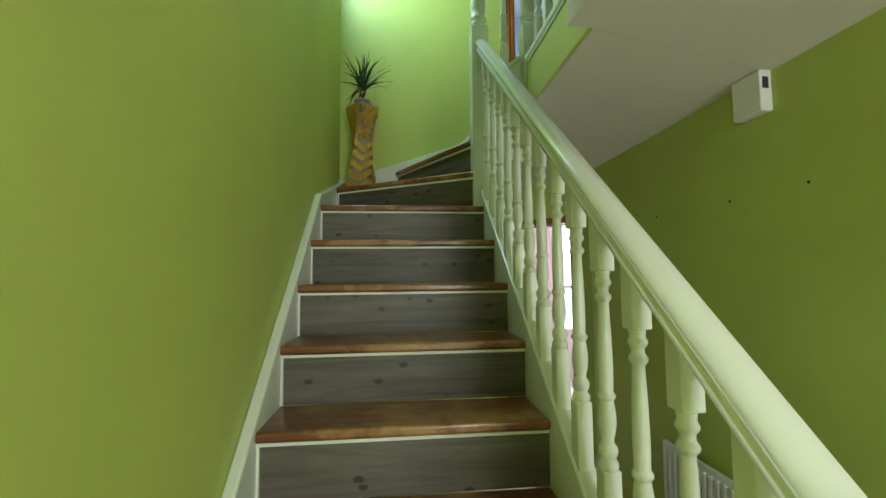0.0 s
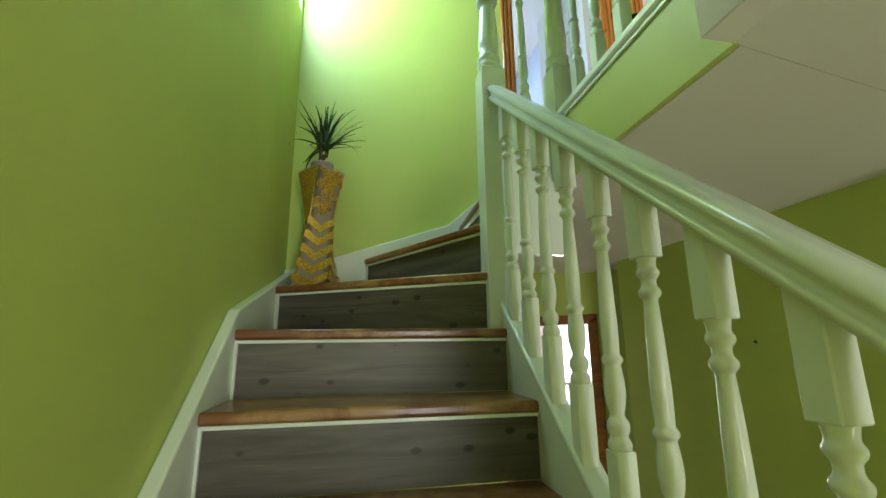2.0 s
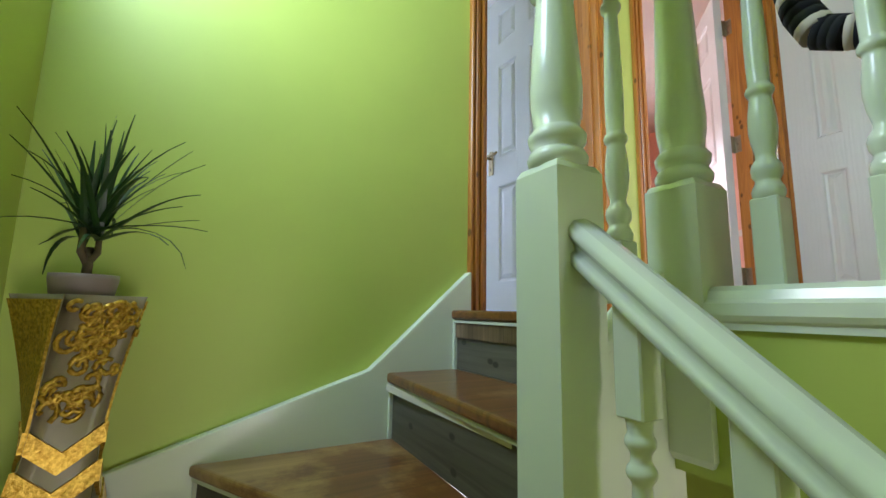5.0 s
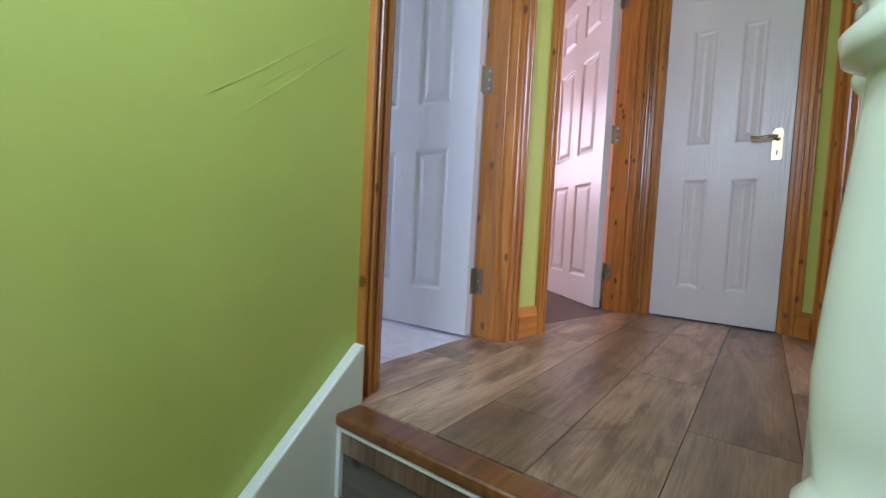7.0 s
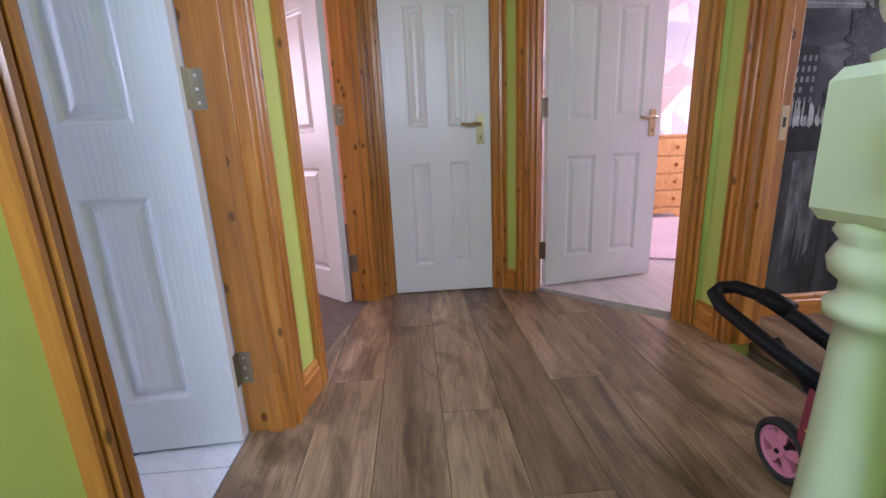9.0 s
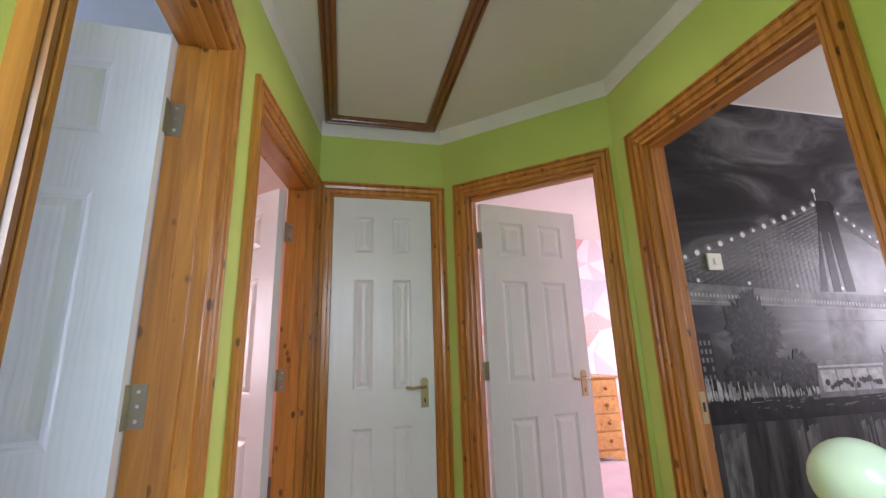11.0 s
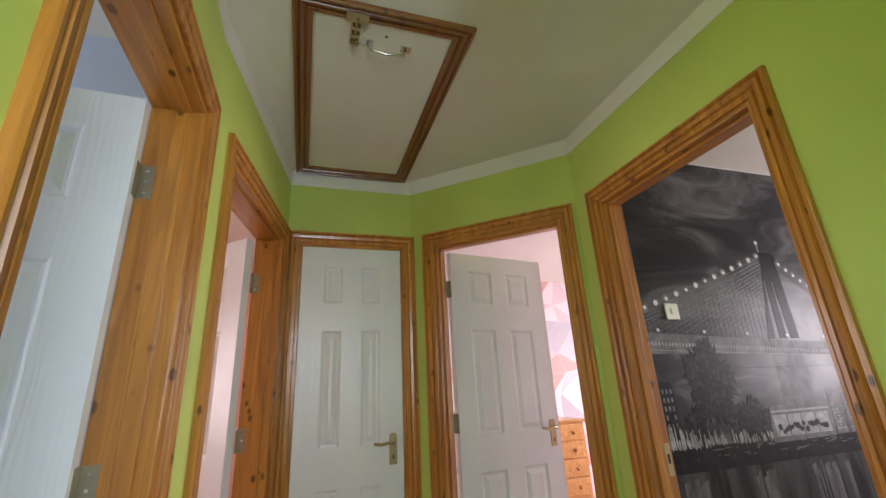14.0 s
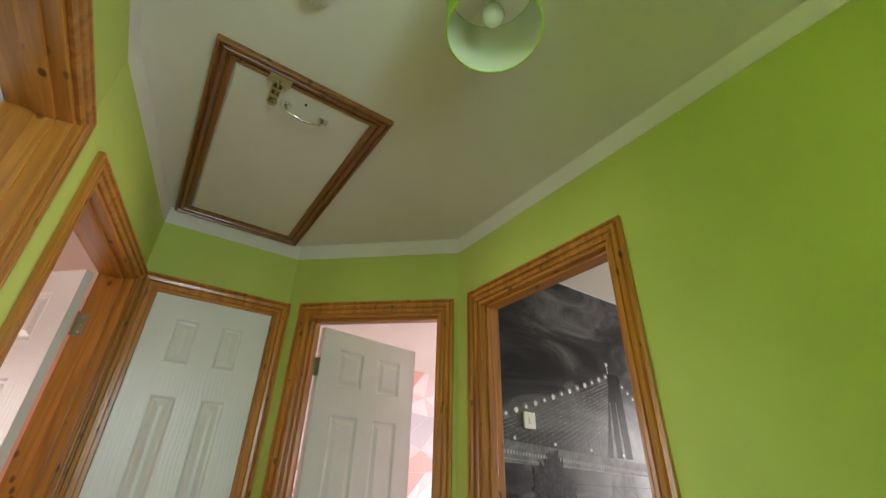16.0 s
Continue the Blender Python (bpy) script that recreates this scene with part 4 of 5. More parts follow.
add_box(bm, (1.482, 3.388, CEIL - 0.010), (1.60, 3.424, CEIL - 0.006))
add_tube(bm, [(1.455, 3.405, CEIL - 0.024), (1.585, 3.405, CEIL - 0.022)], 0.006)
for xx in (1.50, 1.535, 1.58):
    add_box(bm, (xx - 0.007, 3.392, CEIL - 0.032), (xx + 0.007, 3.418, CEIL - 0.010))
add_tube(bm, [(1.555, 3.405, CEIL - 0.024), (1.557, 3.39, CEIL - 0.044)], 0.005)
mesh_ob("bolt", bm, BRASS, hatch)
bm = bmesh.new()
add_box(bm, (1.560, 3.335, CEIL - 0.010), (1.590, 3.375, CEIL - 0.006))
add_box(bm, (1.560, 3.185, CEIL - 0.010), (1.590, 3.225, CEIL - 0.006))
add_tube(bm, [(1.575, 3.355, CEIL - 0.010), (1.578, 3.345, CEIL - 0.036), (1.580, 3.28, CEIL - 0.046), (1.578, 3.215, CEIL - 0.036), (1.575, 3.205, CEIL - 0.010)], 0.006)
mesh_ob("pull_handle", bm, STEEL, hatch)
box("keyhole", (1.527, 3.284, CEIL - 0.008), (1.537, 3.294, CEIL - 0.0055), DARK_HOLE, hatch)

# ---- pendant lamp and smoke alarm ----
LAMP = (0.728, 3.035)
lamp = tagged(new("pendant_lamp"), label="lime green drum pendant lampshade with clear bulb, unlit", category="lamp")
lamp.matrix_world = pose(LAMP[0], LAMP[1], CEIL)
SHADE = paint("lime_shade_fabric", (0.34, 0.55, 0.05), 0.8, 0.04, 0.3, 300)
SHADE_IN = paint("pale_shade_lining", (0.72, 0.76, 0.58), 0.7, 0.03)
bm = bmesh.new()
seg = 48
for r, mi in ((0.118, 0), (0.1165, 1)):
    lo = [bm.verts.new((r * math.cos(2 * math.pi * i / seg), r * math.sin(2 * math.pi * i / seg), -0.310)) for i in range(seg)]
    hi = [bm.verts.new((r * math.cos(2 * math.pi * i / seg), r * math.sin(2 * math.pi * i / seg), -0.115)) for i in range(seg)]
    for i in range(seg):
        f = bm.faces.new((lo[i], lo[(i + 1) % seg], hi[(i + 1) % seg], hi[i]))
        f.smooth, f.material_index = True, mi
mesh_ob("shade", bm, [SHADE, SHADE_IN], lamp)
for zz in (-0.310, -0.115):
    bm = bmesh.new()
    pts = [(0.1175 * math.cos(2 * math.pi * i / 36), 0.1175 * math.sin(2 * math.pi * i / 36), zz) for i in range(37)]
    add_tube(bm, pts, 0.0025, 6)
    mesh_ob("rim", bm, SHADE, lamp)
bm = bmesh.new()
add_tube(bm, [(0, 0, -0.002), (0, 0, -0.14)], 0.0035, 8)
add_lathe(bm, [(0.045, -0.018), (0.05, -0.006), (0.05, -0.001)], 20)
add_lathe(bm, [(0.018, -0.20), (0.019, -0.16), (0.012, -0.14)], 16)
for k in range(3):
    a = 2.1 * k
    add_tube(bm, [(0.018 * math.cos(a), 0.018 * math.sin(a), -0.17), (0.117 * math.cos(a), 0.117 * math.sin(a), -0.125)], 0.002, 6)
mesh_ob("fitting", bm, WHITE_PLASTIC, lamp)
BULB = mat_new("frosted_bulb_glass", (0.82, 0.84, 0.80), 0.12)[0]
bm = bmesh.new()
add_lathe(bm, [(0.012, -0.195), (0.014, -0.205), (0.024, -0.222), (0.029, -0.240), (0.027, -0.256), (0.018, -0.268), (0.001, -0.273)], 20)
mesh_ob("bulb", bm, BULB, lamp)
alarm = tagged(new("smoke_alarm"), label="white round smoke alarm on the landing ceiling", category="smoke alarm")
alarm.matrix_world = pose(1.06, 3.415, CEIL)
bm = bmesh.new()
add_lathe(bm, [(0.030, -0.038), (0.044, -0.034), (0.050, -0.022), (0.054, -0.010), (0.054, -0.001)], 28)
for k in range(16):
    a = 2 * math.pi * k / 16
    add_box(bm, (0.046 * math.cos(a) - 0.004, 0.046 * math.sin(a) - 0.004, -0.034), (0.046 * math.cos(a) + 0.004, 0.046 * math.sin(a) + 0.004, -0.02))
mesh_ob("body", bm, WHITE_PLASTIC, alarm)


# ---- city mural in the bedroom ----
def mural_mat_rgb(name, a, b, **k):
    m, n, l, p = mat_new(name, (a, a, a), k.get("rough", 0.42), 0.0, 0.15)
    g = noise_tex(n, l, coords(n, l, k.get("stretch", (1, 1, 1))), k.get("scale", 3.0), 9, 0.62, 0.6)
    l.new(ramp(n, l, g, [(k.get("lo", 0.35), (a, a, a * 1.06)), (k.get("hi", 0.65), (b, b, b * 1.06))]), p.inputs["Base Color"])
    return m


def mural_ground():
    """The printed night: dark drifting cloud, and a pale mist round the foot of the bridge tower, part print, part
    painted window reflection.
    """
    m, n, l, p = mat_new("mural_night_sky", (0.04, 0.04, 0.045), 0.36, 0.0, 0.2)
    v = coords(n, l)
    turn = n.new("ShaderNodeMapping")
    turn.inputs["Rotation"].default_value = (0, radians(28), 0)
    turn.inputs["Scale"].default_value = (0.8, 1, 2.6)
    l.new(v, turn.inputs["Vector"])
    cloud = ramp(n, l, noise_tex(n, l, turn.outputs[0], 1.7, 8, 0.6, 0.9), [(0.36, (0.010, 0.010, 0.012)), (0.50, (0.032, 0.032, 0.036)), (0.68, (0.15, 0.15, 0.162))])
    # pale lobe: printed mist plus the window's reflection, both put into the colour
    lobe = n.new("ShaderNodeMapping")
    lobe.vector_type = 'POINT'
    lobe.inputs["Location"].default_value = (-1.38 / 0.85, 0, -1.33 / 0.70)
    lobe.inputs["Scale"].default_value = (1 / 0.85, 0, 1 / 0.70)
    l.new(v, lobe.inputs["Vector"])
    ball = n.new("ShaderNodeTexGradient")
    ball.gradient_type = 'QUADRATIC_SPHERE'
    l.new(lobe.outputs[0], ball.inputs[0])
    grain = ramp(n, l, noise_tex(n, l, v, 5, 7, 0.6), [(0.3, (0.16, 0.165, 0.175)), (0.7, (0.40, 0.41, 0.43))])
    l.new(mix(n, l, ball.outputs[0], cloud, grain), p.inputs["Base Color"])
    return m


MU_SKY = mural_ground()
MU_WATER = mural_mat_rgb("mural_water", 0.012, 0.075, scale=3.0, stretch=(4.0, 1, 0.5))
MU_STREAK = mural_mat_rgb("mural_water_streaks", 0.04, 0.17, scale=6.0, stretch=(3.0, 1, 0.6))
MU_DARK = mural_mat_rgb("mural_dark_shapes", 0.005, 0.018, scale=14)
MU_TREE = mural_mat_rgb("mural_tree", 0.004, 0.06, scale=34, lo=0.45, hi=0.72)
MU_LIGHT = mural_mat_rgb("mural_lights", 0.6, 0.85, scale=8)
MU_DECK = mural_mat_rgb("mural_bridge_deck", 0.05, 0.34, scale=26, stretch=(1, 1, 3))
MU_GREY = mural_mat_rgb("mural_grey_print", 0.09, 0.22, scale=12)
MU_PALE = mural_mat_rgb("mural_pale_print", 0.22, 0.46, scale=20)
mural = tagged(new("wall_mural"), label="black and white photo mural of a lit night bridge", category="mural")
mural.matrix_world = axes((2.06, 2.08, FL), (0, -1))     # x from the door corner along the wall


def mural_piece(name, mat, pts, layer):
    bm = bmesh.new()
    add_prism(bm, pts, 1, -0.0008 - 0.0005 * layer, -0.0002)
    return mesh_ob(name, bm, mat, mural)


def mural_marks(name, mat, quads, layer):
    """Many small printed marks in one layer; each an outline of (x, z) points."""
    bm = bmesh.new()
    for i, q in enumerate(quads):
        add_prism(bm, q, 1, -0.0008 - 0.0005 * layer - 0.00002 * (i % 11), -0.0003)
    return tagged(mesh_ob(name, bm, mat, mural), kind="stuff")


def bar(x, z, w, h):
    return [(x, z), (x + w, z), (x + w, z + h), (x, z + h)]


def dot(x, z, r, n=8):
    return [(x + r * math.cos(2 * math.pi * i / n), z + r * math.sin(2 * math.pi * i / n)) for i in range(n)]


def blob(cx, cz, rx, rz, n, rough):
    pts = []
    for i in range(n):
        a = 2 * math.pi * i / n
        r = 1 + rough * rnd.uniform(-1, 1) + 0.10 * math.sin(5 * a + 1)
        pts.append((cx + rx * r * math.cos(a), cz + rz * r * math.sin(a)))
    return pts


mural_piece("sky", MU_SKY, [(0.0, 0.745), (3.0, 0.745), (3.0, 2.455), (0.0, 2.455)], 0)
mural_piece("water", MU_WATER, [(0.0, 0.10), (3.0, 0.10), (3.0, 0.745), (0.0, 0.745)], 0)
streaks = []
for xa, xb, count in ((0.25, 0.38, 7), (0.66, 0.90, 6), (1.05, 1.5, 9), (1.6, 2.9, 18)):
    for i in range(count):
        xx, top = rnd.uniform(xa, xb), rnd.uniform(0.66, 0.735)
        low, w = rnd.uniform(0.12, 0.36), rnd.uniform(0.012, 0.045)
        streaks.append([(xx, low), (xx + w * 0.6, low + 0.03), (xx + w, top), (xx - 0.004, top - 0.012)])
mural_marks("water_streaks", MU_STREAK, streaks, 1)
# bridge: deck with its lattice, tower with two arches, cables
mural_piece("deck", MU_GREY, [(0.0, 1.30), (1.16, 1.275), (2.4, 1.24), (2.4, 1.31), (1.2, 1.35), (0.0, 1.415)], 1)
mural_marks("deck_lattice", MU_PALE, [bar(0.02 + 0.022 * i, 1.348 - 0.0011 * i, 0.012, 0.018) for i in range(80)] + [bar(0.02 + 0.022 * i, 1.322 - 0.0010 * i, 0.016, 0.004) for i in range(80)], 2)
mural_piece("tower", MU_DARK, [(1.075, 1.36), (1.125, 1.36), (1.17, 1.70), (1.18, 1.70), (1.165, 1.36), (1.225, 1.36), (1.232, 1.70), (1.243, 1.70), (1.255, 1.36), (1.325, 1.36),
                                (1.315, 1.80), (1.322, 1.85), (1.305, 1.885), (1.195, 1.885), (1.178, 1.85), (1.185, 1.80)], 2)
mural_piece("tower_foot", MU_GREY, [(1.06, 1.00), (1.30, 1.00), (1.322, 1.262), (1.075, 1.268)], 1)
mural_marks("tower_cornice", MU_DARK, [bar(1.175, 1.842, 0.15, 0.010), bar(1.185, 1.80, 0.132, 0.006), bar(1.195, 1.872, 0.112, 0.008)], 3)
cables = []
for k in range(3):
    f = lambda u, k=k: 1.435 - 0.02 * k + 0.415 * u ** 1.12
    cables += [[(1.19 * i / 24, f(i / 24)), (1.19 * (i + 1) / 24, f((i + 1) / 24)), (1.19 * (i + 1) / 24, f((i + 1) / 24) + 0.0045), (1.19 * i / 24, f(i / 24) + 0.0045)] for i in range(24)]
    g = lambda u, k=k: 1.825 - 0.02 * k - 0.42 * u ** 0.9
    cables += [[(1.31 + 0.7 * i / 16, g(i / 16)), (1.31 + 0.7 * (i + 1) / 16, g((i + 1) / 16)), (1.31 + 0.7 * (i + 1) / 16, g((i + 1) / 16) + 0.0045), (1.31 + 0.7 * i / 16, g(i / 16) + 0.0045)] for i in range(16)]
mural_marks("bridge_cables", MU_GREY, cables, 3)
hangers = [bar(0.05 + 0.034 * i, 1.39 - 0.0014 * i, 0.0016, 0.03 + 0.415 * ((0.05 + 0.034 * i) / 1.19) ** 1.12) for i in range(33)]
hangers += [[(1.19, 1.83 - 0.02 * i), (1.192, 1.826 - 0.02 * i), (0.12 + 0.06 * i, 1.40), (0.117 + 0.06 * i, 1.40)] for i in range(14)]
mural_marks("bridge_hangers", MU_DECK, hangers, 1.5)
lamps = [dot(0.09 + 1.08 * i / 14, 1.465 + 0.40 * ((0.09 + 1.08 * i / 14) / 1.19) ** 1.12, 0.011 + 0.004 * (i % 2)) for i in range(15)]
lamps += [dot(1.34 + 0.05 * i, 1.83 - 0.42 * (0.03 + 0.071 * i) ** 0.9, 0.010) for i in range(12)]
lamps += [dot(0.30 + 0.31 * i, 1.415 - 0.012 * i, 0.010) for i in range(7)] + [dot(1.199, 1.945, 0.014)] + [bar(1.197, 1.885, 0.004, 0.05)]
mural_marks("bridge_lamps", MU_LIGHT, lamps, 4)
halo = [dot(q[0][0] - 0.012, q[0][1], 0.024, 12) for q in lamps[:27]]
mural_marks("lamp_halos", MU_GREY, halo, 2.5)
# shore: trees, bushes, buildings, a glass pavilion, points of light
mural_piece("tree", MU_TREE, blob(0.575, 1.14, 0.16, 0.205, 120, 0.16), 4)
mural_piece("bush", MU_TREE, blob(0.80, 0.95, 0.12, 0.095, 80, 0.2), 4.4)
mural_piece("bush", MU_TREE, blob(0.42, 0.94, 0.06, 0.08, 60, 0.25), 3.5)
mural_piece("tower_block", MU_DARK, [(0.20, 0.86), (0.315, 0.86), (0.315, 1.10), (0.30, 1.155), (0.20, 1.165)], 3)
mural_marks("block_windows", MU_GREY, [bar(0.215 + 0.025 * i, 0.90 + 0.04 * j, 0.012, 0.022) for i in range(4) for j in range(6) if rnd.random() < 0.7], 4)
mural_piece("glass_pavilion", MU_GREY, [(0.90, 0.83), (1.375, 0.83), (1.40, 0.985), (1.38, 1.005), (1.33, 1.012), (0.96, 1.008), (0.925, 0.995)], 4.7)
mural_marks("pavilion_panes", MU_PALE, [bar(0.935 + 0.108 * i, 0.855, 0.098, 0.105) for i in range(4)] + [bar(0.93, 0.972, 0.445, 0.010)], 5)
mural_marks("pavilion_inside", MU_TREE, [dot(0.97 + 0.022 * i, 0.875 + rnd.uniform(0, 0.035), rnd.uniform(0.008, 0.018), 7) for i in range(17)], 6)
sky_blocks, lit = [], []
xx = 1.40
while xx < 2.95:
    w, h = rnd.uniform(0.06, 0.14), rnd.uniform(0.16, 0.38)
    sky_blocks.append(bar(xx, 0.84, w, h))
    lit += [bar(xx + 0.008 + 0.013 * i, 0.86 + 0.016 * j, 0.007, 0.008) for i in range(int((w - 0.01) / 0.013)) for j in range(int((h - 0.03) / 0.016)) if rnd.random() < 0.55]
    xx += w + rnd.uniform(0.002, 0.03)
mural_marks("skyline", MU_GREY, sky_blocks, 2)
mural_marks("skyline_windows", MU_PALE, lit, 3)
mural_piece("shore", MU_DARK, [(0.0, 0.742), (3.0, 0.742), (3.0, 0.845), (1.7, 0.842), (1.3, 0.832), (0.95, 0.828), (0.6, 0.85), (0.25, 0.862), (0.0, 0.87)], 5)
sparks = []
for i in range(120):
    xx = 0.22 + 0.70 * rnd.random() ** 1.4
    h = rnd.uniform(0.012, 0.09) * (1.25 - xx)
    sparks.append([(xx, 0.845 + rnd.uniform(-0.01, 0.03)), (xx + 0.007, 0.848), (xx + 0.004, 0.86 + h), (xx + 0.001, 0.858 + h)])
mural_marks("shore_lights", MU_PALE, sparks, 6)
mural_marks("shore_glints", MU_GREY, [bar(rnd.uniform(0.25, 2.8), rnd.uniform(0.775, 0.835), rnd.uniform(0.01, 0.05), 0.003) for i in range(90)], 6.5)
mural_marks("paper_seam", MU_DARK, [[(0.42, 1.210), (1.9, 1.196), (1.9, 1.198), (0.42, 1.2125)]], 7)
sw = tagged(new("light_switch"), label="white plastic square light switch on the mural wall", category="light switch")
sw.matrix_world = axes((2.055, 1.672, 4.045), (0, -1))
box("plate", (-0.043, -0.012, -0.043), (0.043, 0.0, 0.043), WHITE_PLASTIC, sw, 0.004)
box("rocker", (-0.011, -0.018, -0.016), (0.011, -0.011, 0.016), WHITE_PLASTIC, sw, 0.003)

TOWEL = paint("pale_blue_towelling", (0.30, 0.42, 0.68), 0.95, 0.1, 0.8, 90)
towel = tagged(new("towel"), label="pale blue towel hanging on the bathroom wall", category="towel")
box("cloth", (1.772, 5.12, 3.05), (1.796, 5.46, 3.34), TOWEL, towel, 0.010)

# ---- nursery: wallpaper, drawers, rug ----
paper = tagged(new("geometric_wallpaper"), label="geometric triangle wallpaper in blush pink, grey and white", category="wallpaper")
paper.matrix_world = axes((4.998, 2.9, FL), (0, -1))
TRI = [paint("paper_" + nm, c, 0.6, 0.04) for nm, c in (("blush", (0.78, 0.45, 0.42)), ("grey", (0.58, 0.57, 0.62)), ("white", (0.84, 0.80, 0.82)), ("pale", (0.78, 0.66, 0.68)))]
bm = bmesh.new()
nx, nz, cell = 12, 8, 0.30
gp = [[(0.0 + cell * i + rnd.uniform(-0.08, 0.08), 0.12 + cell * j + rnd.uniform(-0.08, 0.08)) for j in range(nz + 1)] for i in range(nx + 1)]
for i in range(nx):
    for j in range(nz):
        a, b, c, d = gp[i][j], gp[i + 1][j], gp[i + 1][j + 1], gp[i][j + 1]
        for tri in (((a, b, c), (a, c, d)) if rnd.random() < 0.5 else ((a, b, d), (b, c, d))):
            cx, cz = sum(p[0] for p in tri) / 3, sum(p[1] for p in tri) / 3
            add_prism(bm, [(cx + (p[0] - cx) * 0.97, cz + (p[1] - cz) * 0.97) for p in tri], 1, -0.0025, -0.001, rnd.choice((0, 1, 2, 2, 3)))
mesh_ob("print", bm, TRI, paper)
chest = tagged(new("chest_of_drawers"), label="honey pine chest with four drawers and round knobs", category="chest of drawers")
chest.matrix_world = axes((4.50, 1.35, FL), (0, -1))
box("body", (0, 0.0, 0.09), (0.70, 0.40, 0.80), PINE_PALE, chest, 0.004)
box("top", (-0.02, -0.02, 0.80), (0.72, 0.42, 0.825), PINE_PALE, chest, 0.008)
prism("plinth", [(0.0, 0.0), (0.09, 0.0), (0.13, 0.04), (0.57, 0.04), (0.61, 0.0), (0.70, 0.0), (0.70, 0.09), (0.0, 0.09)], 1, -0.006, 0.014, PINE_PALE, chest, 0.004)
for k in range(4):
    z0 = 0.115 + 0.17 * k
    d = box("drawer_front", (0.025, -0.016, z0), (0.675, 0.0, z0 + 0.155), PINE_PALE, chest, 0.006)
    for xx in (0.16, 0.54):
        bm = bmesh.new()
        add_lathe(bm, [(0.008, 0.0), (0.010, 0.012), (0.019, 0.020), (0.020, 0.028), (0.012, 0.034), (0.001, 0.036)], 16)
        bmesh.ops.transform(bm, matrix=Matrix.Translation((xx, -0.015, z0 + 0.078)) @ Matrix.Rotation(radians(90), 4, 'X'), verts=bm.verts)
        mesh_ob("knob", bm, PINE_X, chest)
RUG = paint("pale_pink_rug", (0.72, 0.56, 0.60), 0.95, 0.12, 0.8, 60)
rug = prism("rug", [(-0.8, -0.55), (0.8, -0.55), (0.8, 0.55), (-0.8, 0.55)], 2, 0.0, 0.014, RUG, None, 0.005, at=pose(3.55, 1.00, FL, 0, 0, -25))
tagged(rug, label="pale pink rug on the bedroom floor", category="rug")


# ---- doll's pushchair beside the landing rail ----
push = tagged(new("toy_pushchair"), label="toy pushchair with black frame and red star-print seat", category="toy pushchair")
push.matrix_world = pose(1.06, 2.60, FL)


def star(bm, c, r, ex, ey, mi):
    vs = []
    for i in range(10):
        rr = r if i % 2 == 0 else r * 0.42
        a = math.pi / 2 + i * math.pi / 5
        vs.append(bm.verts.new(Vector(c) + rr * math.cos(a) * Vector(ex) + rr * math.sin(a) * Vector(ey)))
    bm.faces.new(vs).material_index = mi


FABRIC = paint("dark_red_cloth", (0.22, 0.035, 0.045), 0.9, 0.15, 0.6, 120)
CREAM = paint("cream_print", (0.72, 0.62, 0.55), 0.9)
YELLOW = paint("yellow_print", (0.80, 0.55, 0.05), 0.8)
CHARCOAL = paint("black_striped_cloth", (0.012, 0.012, 0.016), 0.9)
def wheel(x, y, z=0.078):
    w = new("wheel")
    w.parent = push
    w.matrix_parent_inverse = Matrix.Identity(4)
    w.location = (x, y, z)
    bm = bmesh.new()
    ring = [(0.060, -0.014), (0.070, -0.016), (0.077, -0.009), (0.078, 0.0), (0.077, 0.009), (0.070, 0.016), (0.060, 0.014)]
    seg = 30
    rows = [[bm.verts.new((r * math.cos(2 * math.pi * i / seg), v, r * math.sin(2 * math.pi * i / seg))) for i in range(seg)] for r, v in ring]
    for a, b in zip(rows, rows[1:] + rows[:1]):
        for i in range(seg):
            bm.faces.new((a[i], a[(i + 1) % seg], b[(i + 1) % seg], b[i])).smooth = True
    t = mesh_ob("tyre", bm, RUBBER)
    t.parent = w
    bm = bmesh.new()
    for k in range(5):
        a = 2 * math.pi * k / 5 + 0.3
        c, s = math.cos(a), math.sin(a)
        px, pz = -s, c
        vs = [(0.012 * c + 0.010 * px, 0.012 * s + 0.010 * pz), (0.062 * c + 0.016 * px, 0.062 * s + 0.016 * pz), (0.062 * c - 0.016 * px, 0.062 * s - 0.016 * pz), (0.012 * c - 0.010 * px, 0.012 * s - 0.010 * pz)]
        add_prism(bm, vs, 1, -0.008, 0.008)
    add_lathe(bm, [(0.016, -0.016), (0.018, 0.0), (0.016, 0.016)], 14)
    bmesh.ops.transform(bm, matrix=Matrix.Rotation(radians(90), 4, 'X'), verts=list(bm.verts)[-42:])
    rows = [[bm.verts.new((r * math.cos(2 * math.pi * i / seg), v, r * math.sin(2 * math.pi * i / seg))) for i in range(seg)] for r, v in ((0.052, -0.009), (0.062, -0.011), (0.062, 0.011), (0.052, 0.009))]
    for a, b in zip(rows, rows[1:] + rows[:1]):
        for i in range(seg):
            bm.faces.new((a[i], a[(i + 1) % seg], b[(i + 1) % seg], b[i])).smooth = True
    r = mesh_ob("rim", bm, PINK_PLASTIC)
    r.parent = w


wheel(0.09, -0.03)
wheel(-0.235, 0.05, 0.155)
wheel(0.09, -0.27)
wheel(-0.235, -0.23, 0.155)
bm = bmesh.new()
for yy in (-0.03, -0.23):
    add_tube(bm, [(0.09, yy, 0.08), (-0.05, yy, 0.24), (-0.22, yy, 0.42)], 0.010)
    add_tube(bm, [(-0.235, yy, 0.155), (-0.02, yy, 0.22), (0.16, yy, 0.34)], 0.010)
add_tube(bm, [(0.09, -0.01, 0.078), (0.09, -0.28, 0.078)], 0.006)
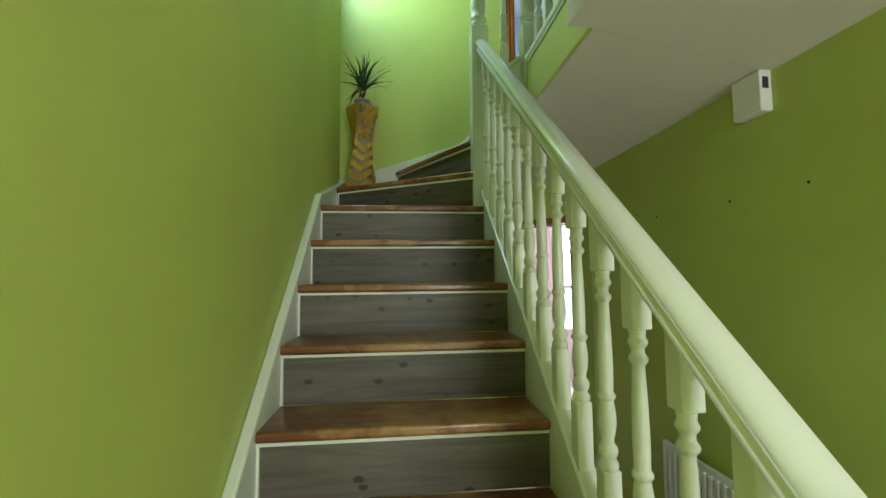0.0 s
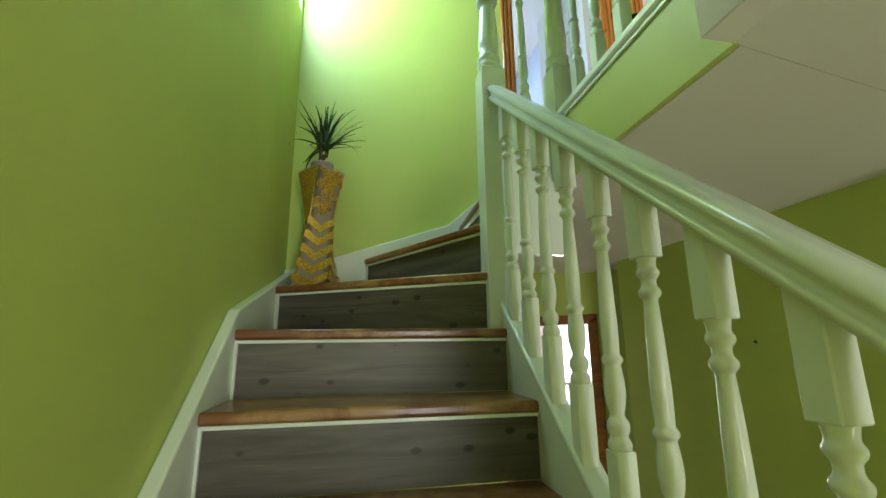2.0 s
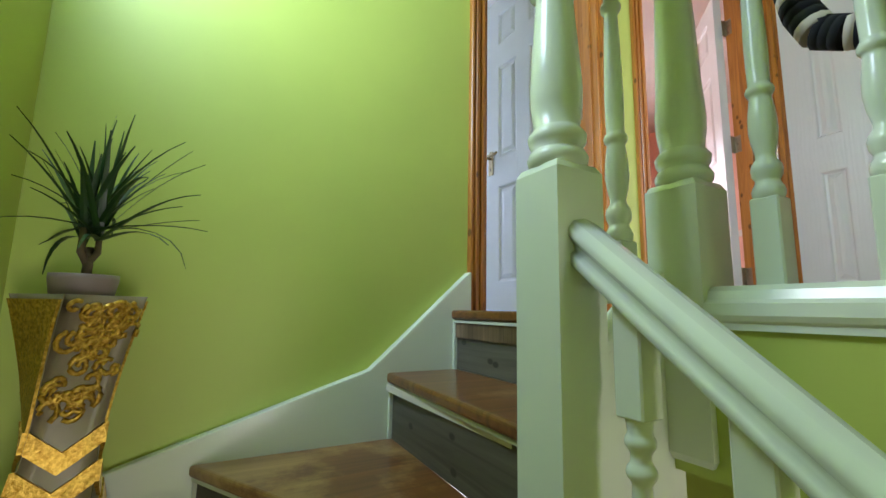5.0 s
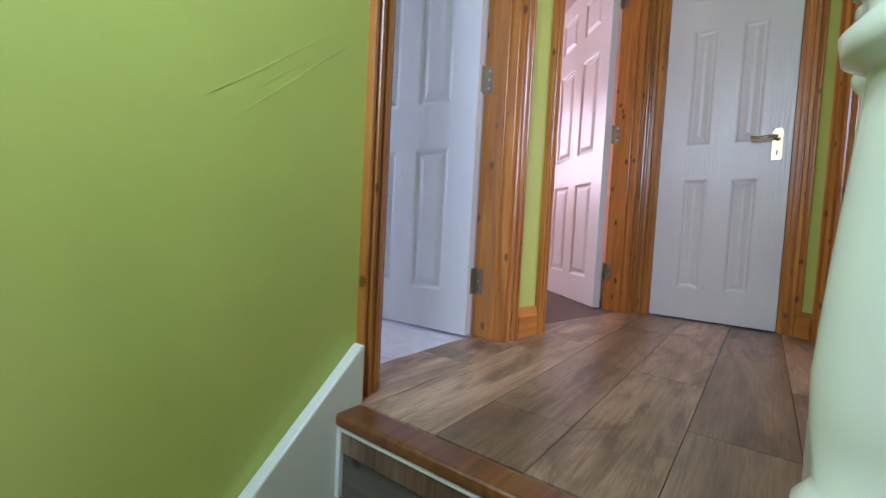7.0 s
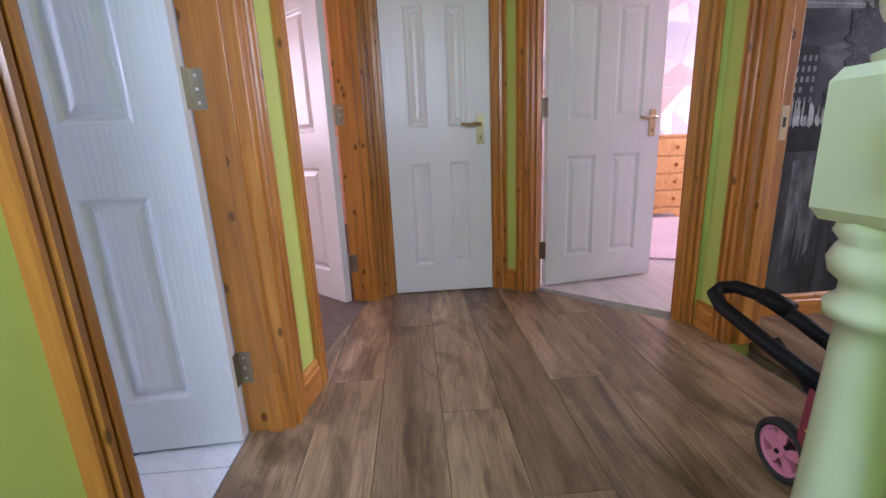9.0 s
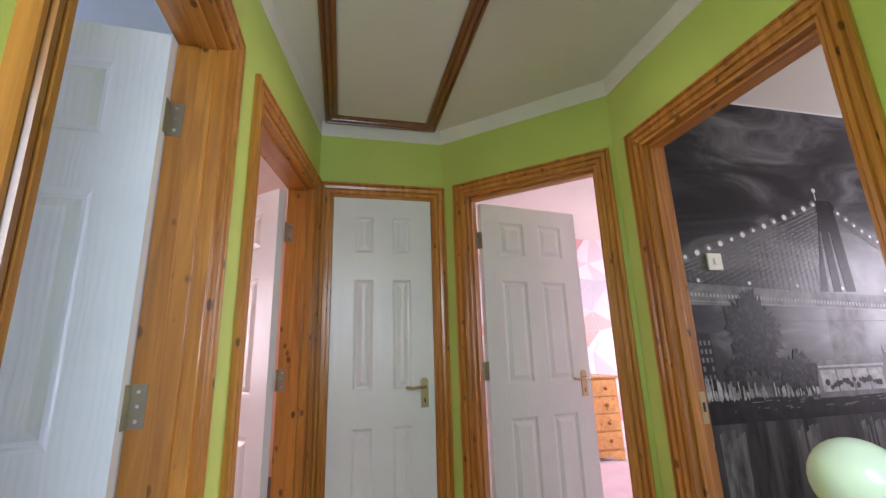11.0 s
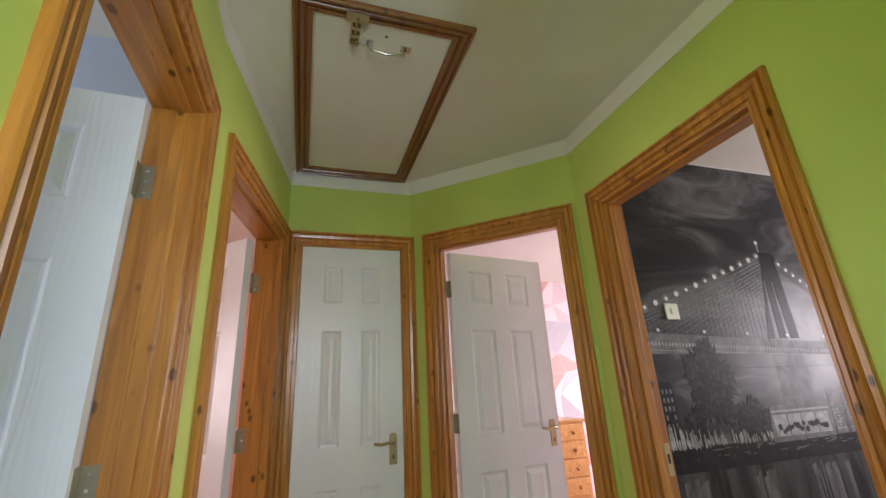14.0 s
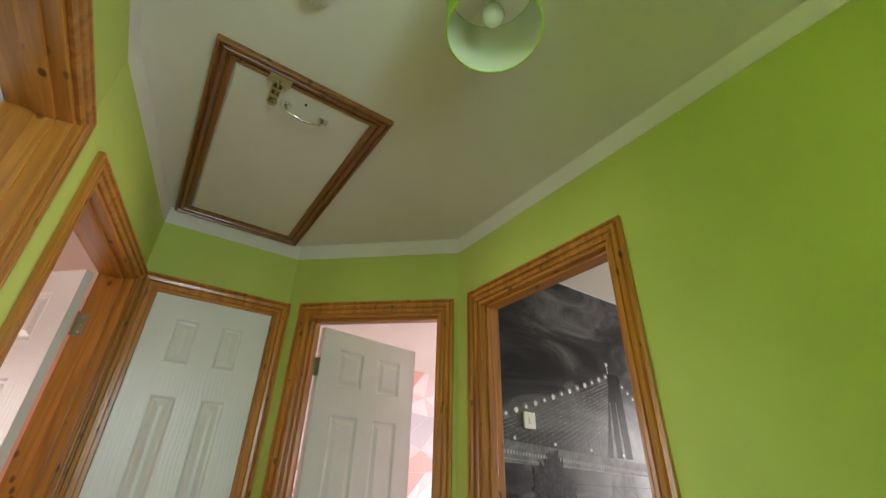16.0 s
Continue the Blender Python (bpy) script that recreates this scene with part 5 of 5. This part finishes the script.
add_tube(bm, [(-0.235, 0.06, 0.155), (-0.235, -0.24, 0.155)], 0.006)
mesh_ob("frame", bm, BLACK, push)
bm = bmesh.new()
add_tube(bm, [(0.02, -0.02, 0.30), (0.14, 0.0, 0.335), (0.30, 0.01, 0.375), (0.345, 0.0, 0.395), (0.36, -0.03, 0.405), (0.345, -0.065, 0.41), (0.29, -0.09, 0.405), (0.20, -0.12, 0.37), (0.10, -0.14, 0.33)], 0.019, 12)
add_tube(bm, [(0.285, -0.09, 0.408), (0.215, -0.115, 0.385)], 0.024, 12)
mesh_ob("handle_bar", bm, BLACK, push)
bm = bmesh.new()
add_prism(bm, [(0.02, 0.12), (0.05, 0.15), (0.04, 0.30), (-0.05, 0.40), (-0.20, 0.50), (-0.23, 0.48), (-0.10, 0.32), (-0.03, 0.15)], 1, -0.23, -0.015)
for c, r, mi in (((0.012, -0.0125, 0.175), 0.024, 2), ((-0.01, -0.0125, 0.25), 0.024, 1), ((-0.05, -0.0125, 0.33), 0.03, 1), ((-0.14, -0.0125, 0.43), 0.03, 1)):
    star(bm, c, r, (1, 0, 0), (0, 0, 1), mi)
for c, r, mi in (((-0.165, -0.12, 0.44), 0.035, 1), ((-0.12, -0.07, 0.36), 0.03, 1)):
    star(bm, (c[0] - 0.035, c[1], c[2]), r, (0, 1, 0), (0.5, 0, 0.85), mi)
mesh_ob("seat", bm, [FABRIC, CREAM, YELLOW], push)
bm = bmesh.new()
bar = [Vector(p) for p in ((-0.245, 0.235, 0.58), (-0.255, 0.222, 0.52), (-0.26, 0.20, 0.468), (-0.26, 0.165, 0.447), (-0.255, 0.13, 0.438), (-0.245, 0.09, 0.442), (-0.23, 0.03, 0.458), (-0.20, -0.05, 0.465), (-0.17, -0.12, 0.44))]
fine = [bar[i].lerp(bar[i + 1], t / 3) for i in range(8) for t in range(3)]
for i in range(len(fine) - 1):
    padded = i < 15
    add_tube(bm, [fine[i], fine[i + 1]], 0.028 if padded else 0.012, 12, 1 if padded and i % 4 == 1 else 0)
mesh_ob("bumper_bar", bm, [CHARCOAL, CREAM], push)


# ---- laid floors, piece by piece ----
def clip_poly(poly, axis, v, keep_low):
    out = []
    for a, b in zip(poly, poly[1:] + poly[:1]):
        ia, ib = (a[axis] <= v) == keep_low, (b[axis] <= v) == keep_low
        if ia:
            out.append(a)
        if ia != ib and abs(b[axis] - a[axis]) > 1e-9:
            t = (v - a[axis]) / (b[axis] - a[axis])
            out.append((a[0] + (b[0] - a[0]) * t, a[1] + (b[1] - a[1]) * t))
    return out


OUTLINE = [(0.762, 2.205), (1.985, 2.205), (2.715, 2.885), (2.715, 3.69), (1.66, 3.925), (1.53, 3.982), (0.83, 3.982), (0.83, 3.842), (0.762, 3.842)]
JOINTS = {0: 1.75, 1: 2.20, 2: 1.52, 3: 2.36, 4: 1.66, 5: 2.23, 6: 1.30, 7: 1.85, -1: 1.2}
for row in range(-1, 8):
    ya, yb = 3.785 - 0.2 * (row + 1), 3.785 - 0.2 * row
    strip_poly = clip_poly(clip_poly(OUTLINE, 1, yb - 0.001, True), 1, ya + 0.001, False)
    if len(strip_poly) < 3:
        continue
    xj = JOINTS[row] - 2.4
    for k in range(4):
        cell_poly = clip_poly(clip_poly(strip_poly, 0, xj + 1.2 * (k + 1) - 0.001, True), 0, xj + 1.2 * k + 0.001, False)
        if len(cell_poly) > 2:
            prism("plank", cell_poly, 2, FL - 0.012, FL, LAM, landing_floor)
bath_floor = bpy.data.objects["floor_bathroom"]
for i in range(6):
    for j in range(8):
        x0, y0 = 0.16 + 0.30 * i, 3.988 + 0.30 * j
        if x0 < 1.75:
            box("tile", (x0, y0, FL - 0.02), (min(x0 + 0.297, 1.795), y0 + 0.297, FL - 0.003), TILE, bath_floor)
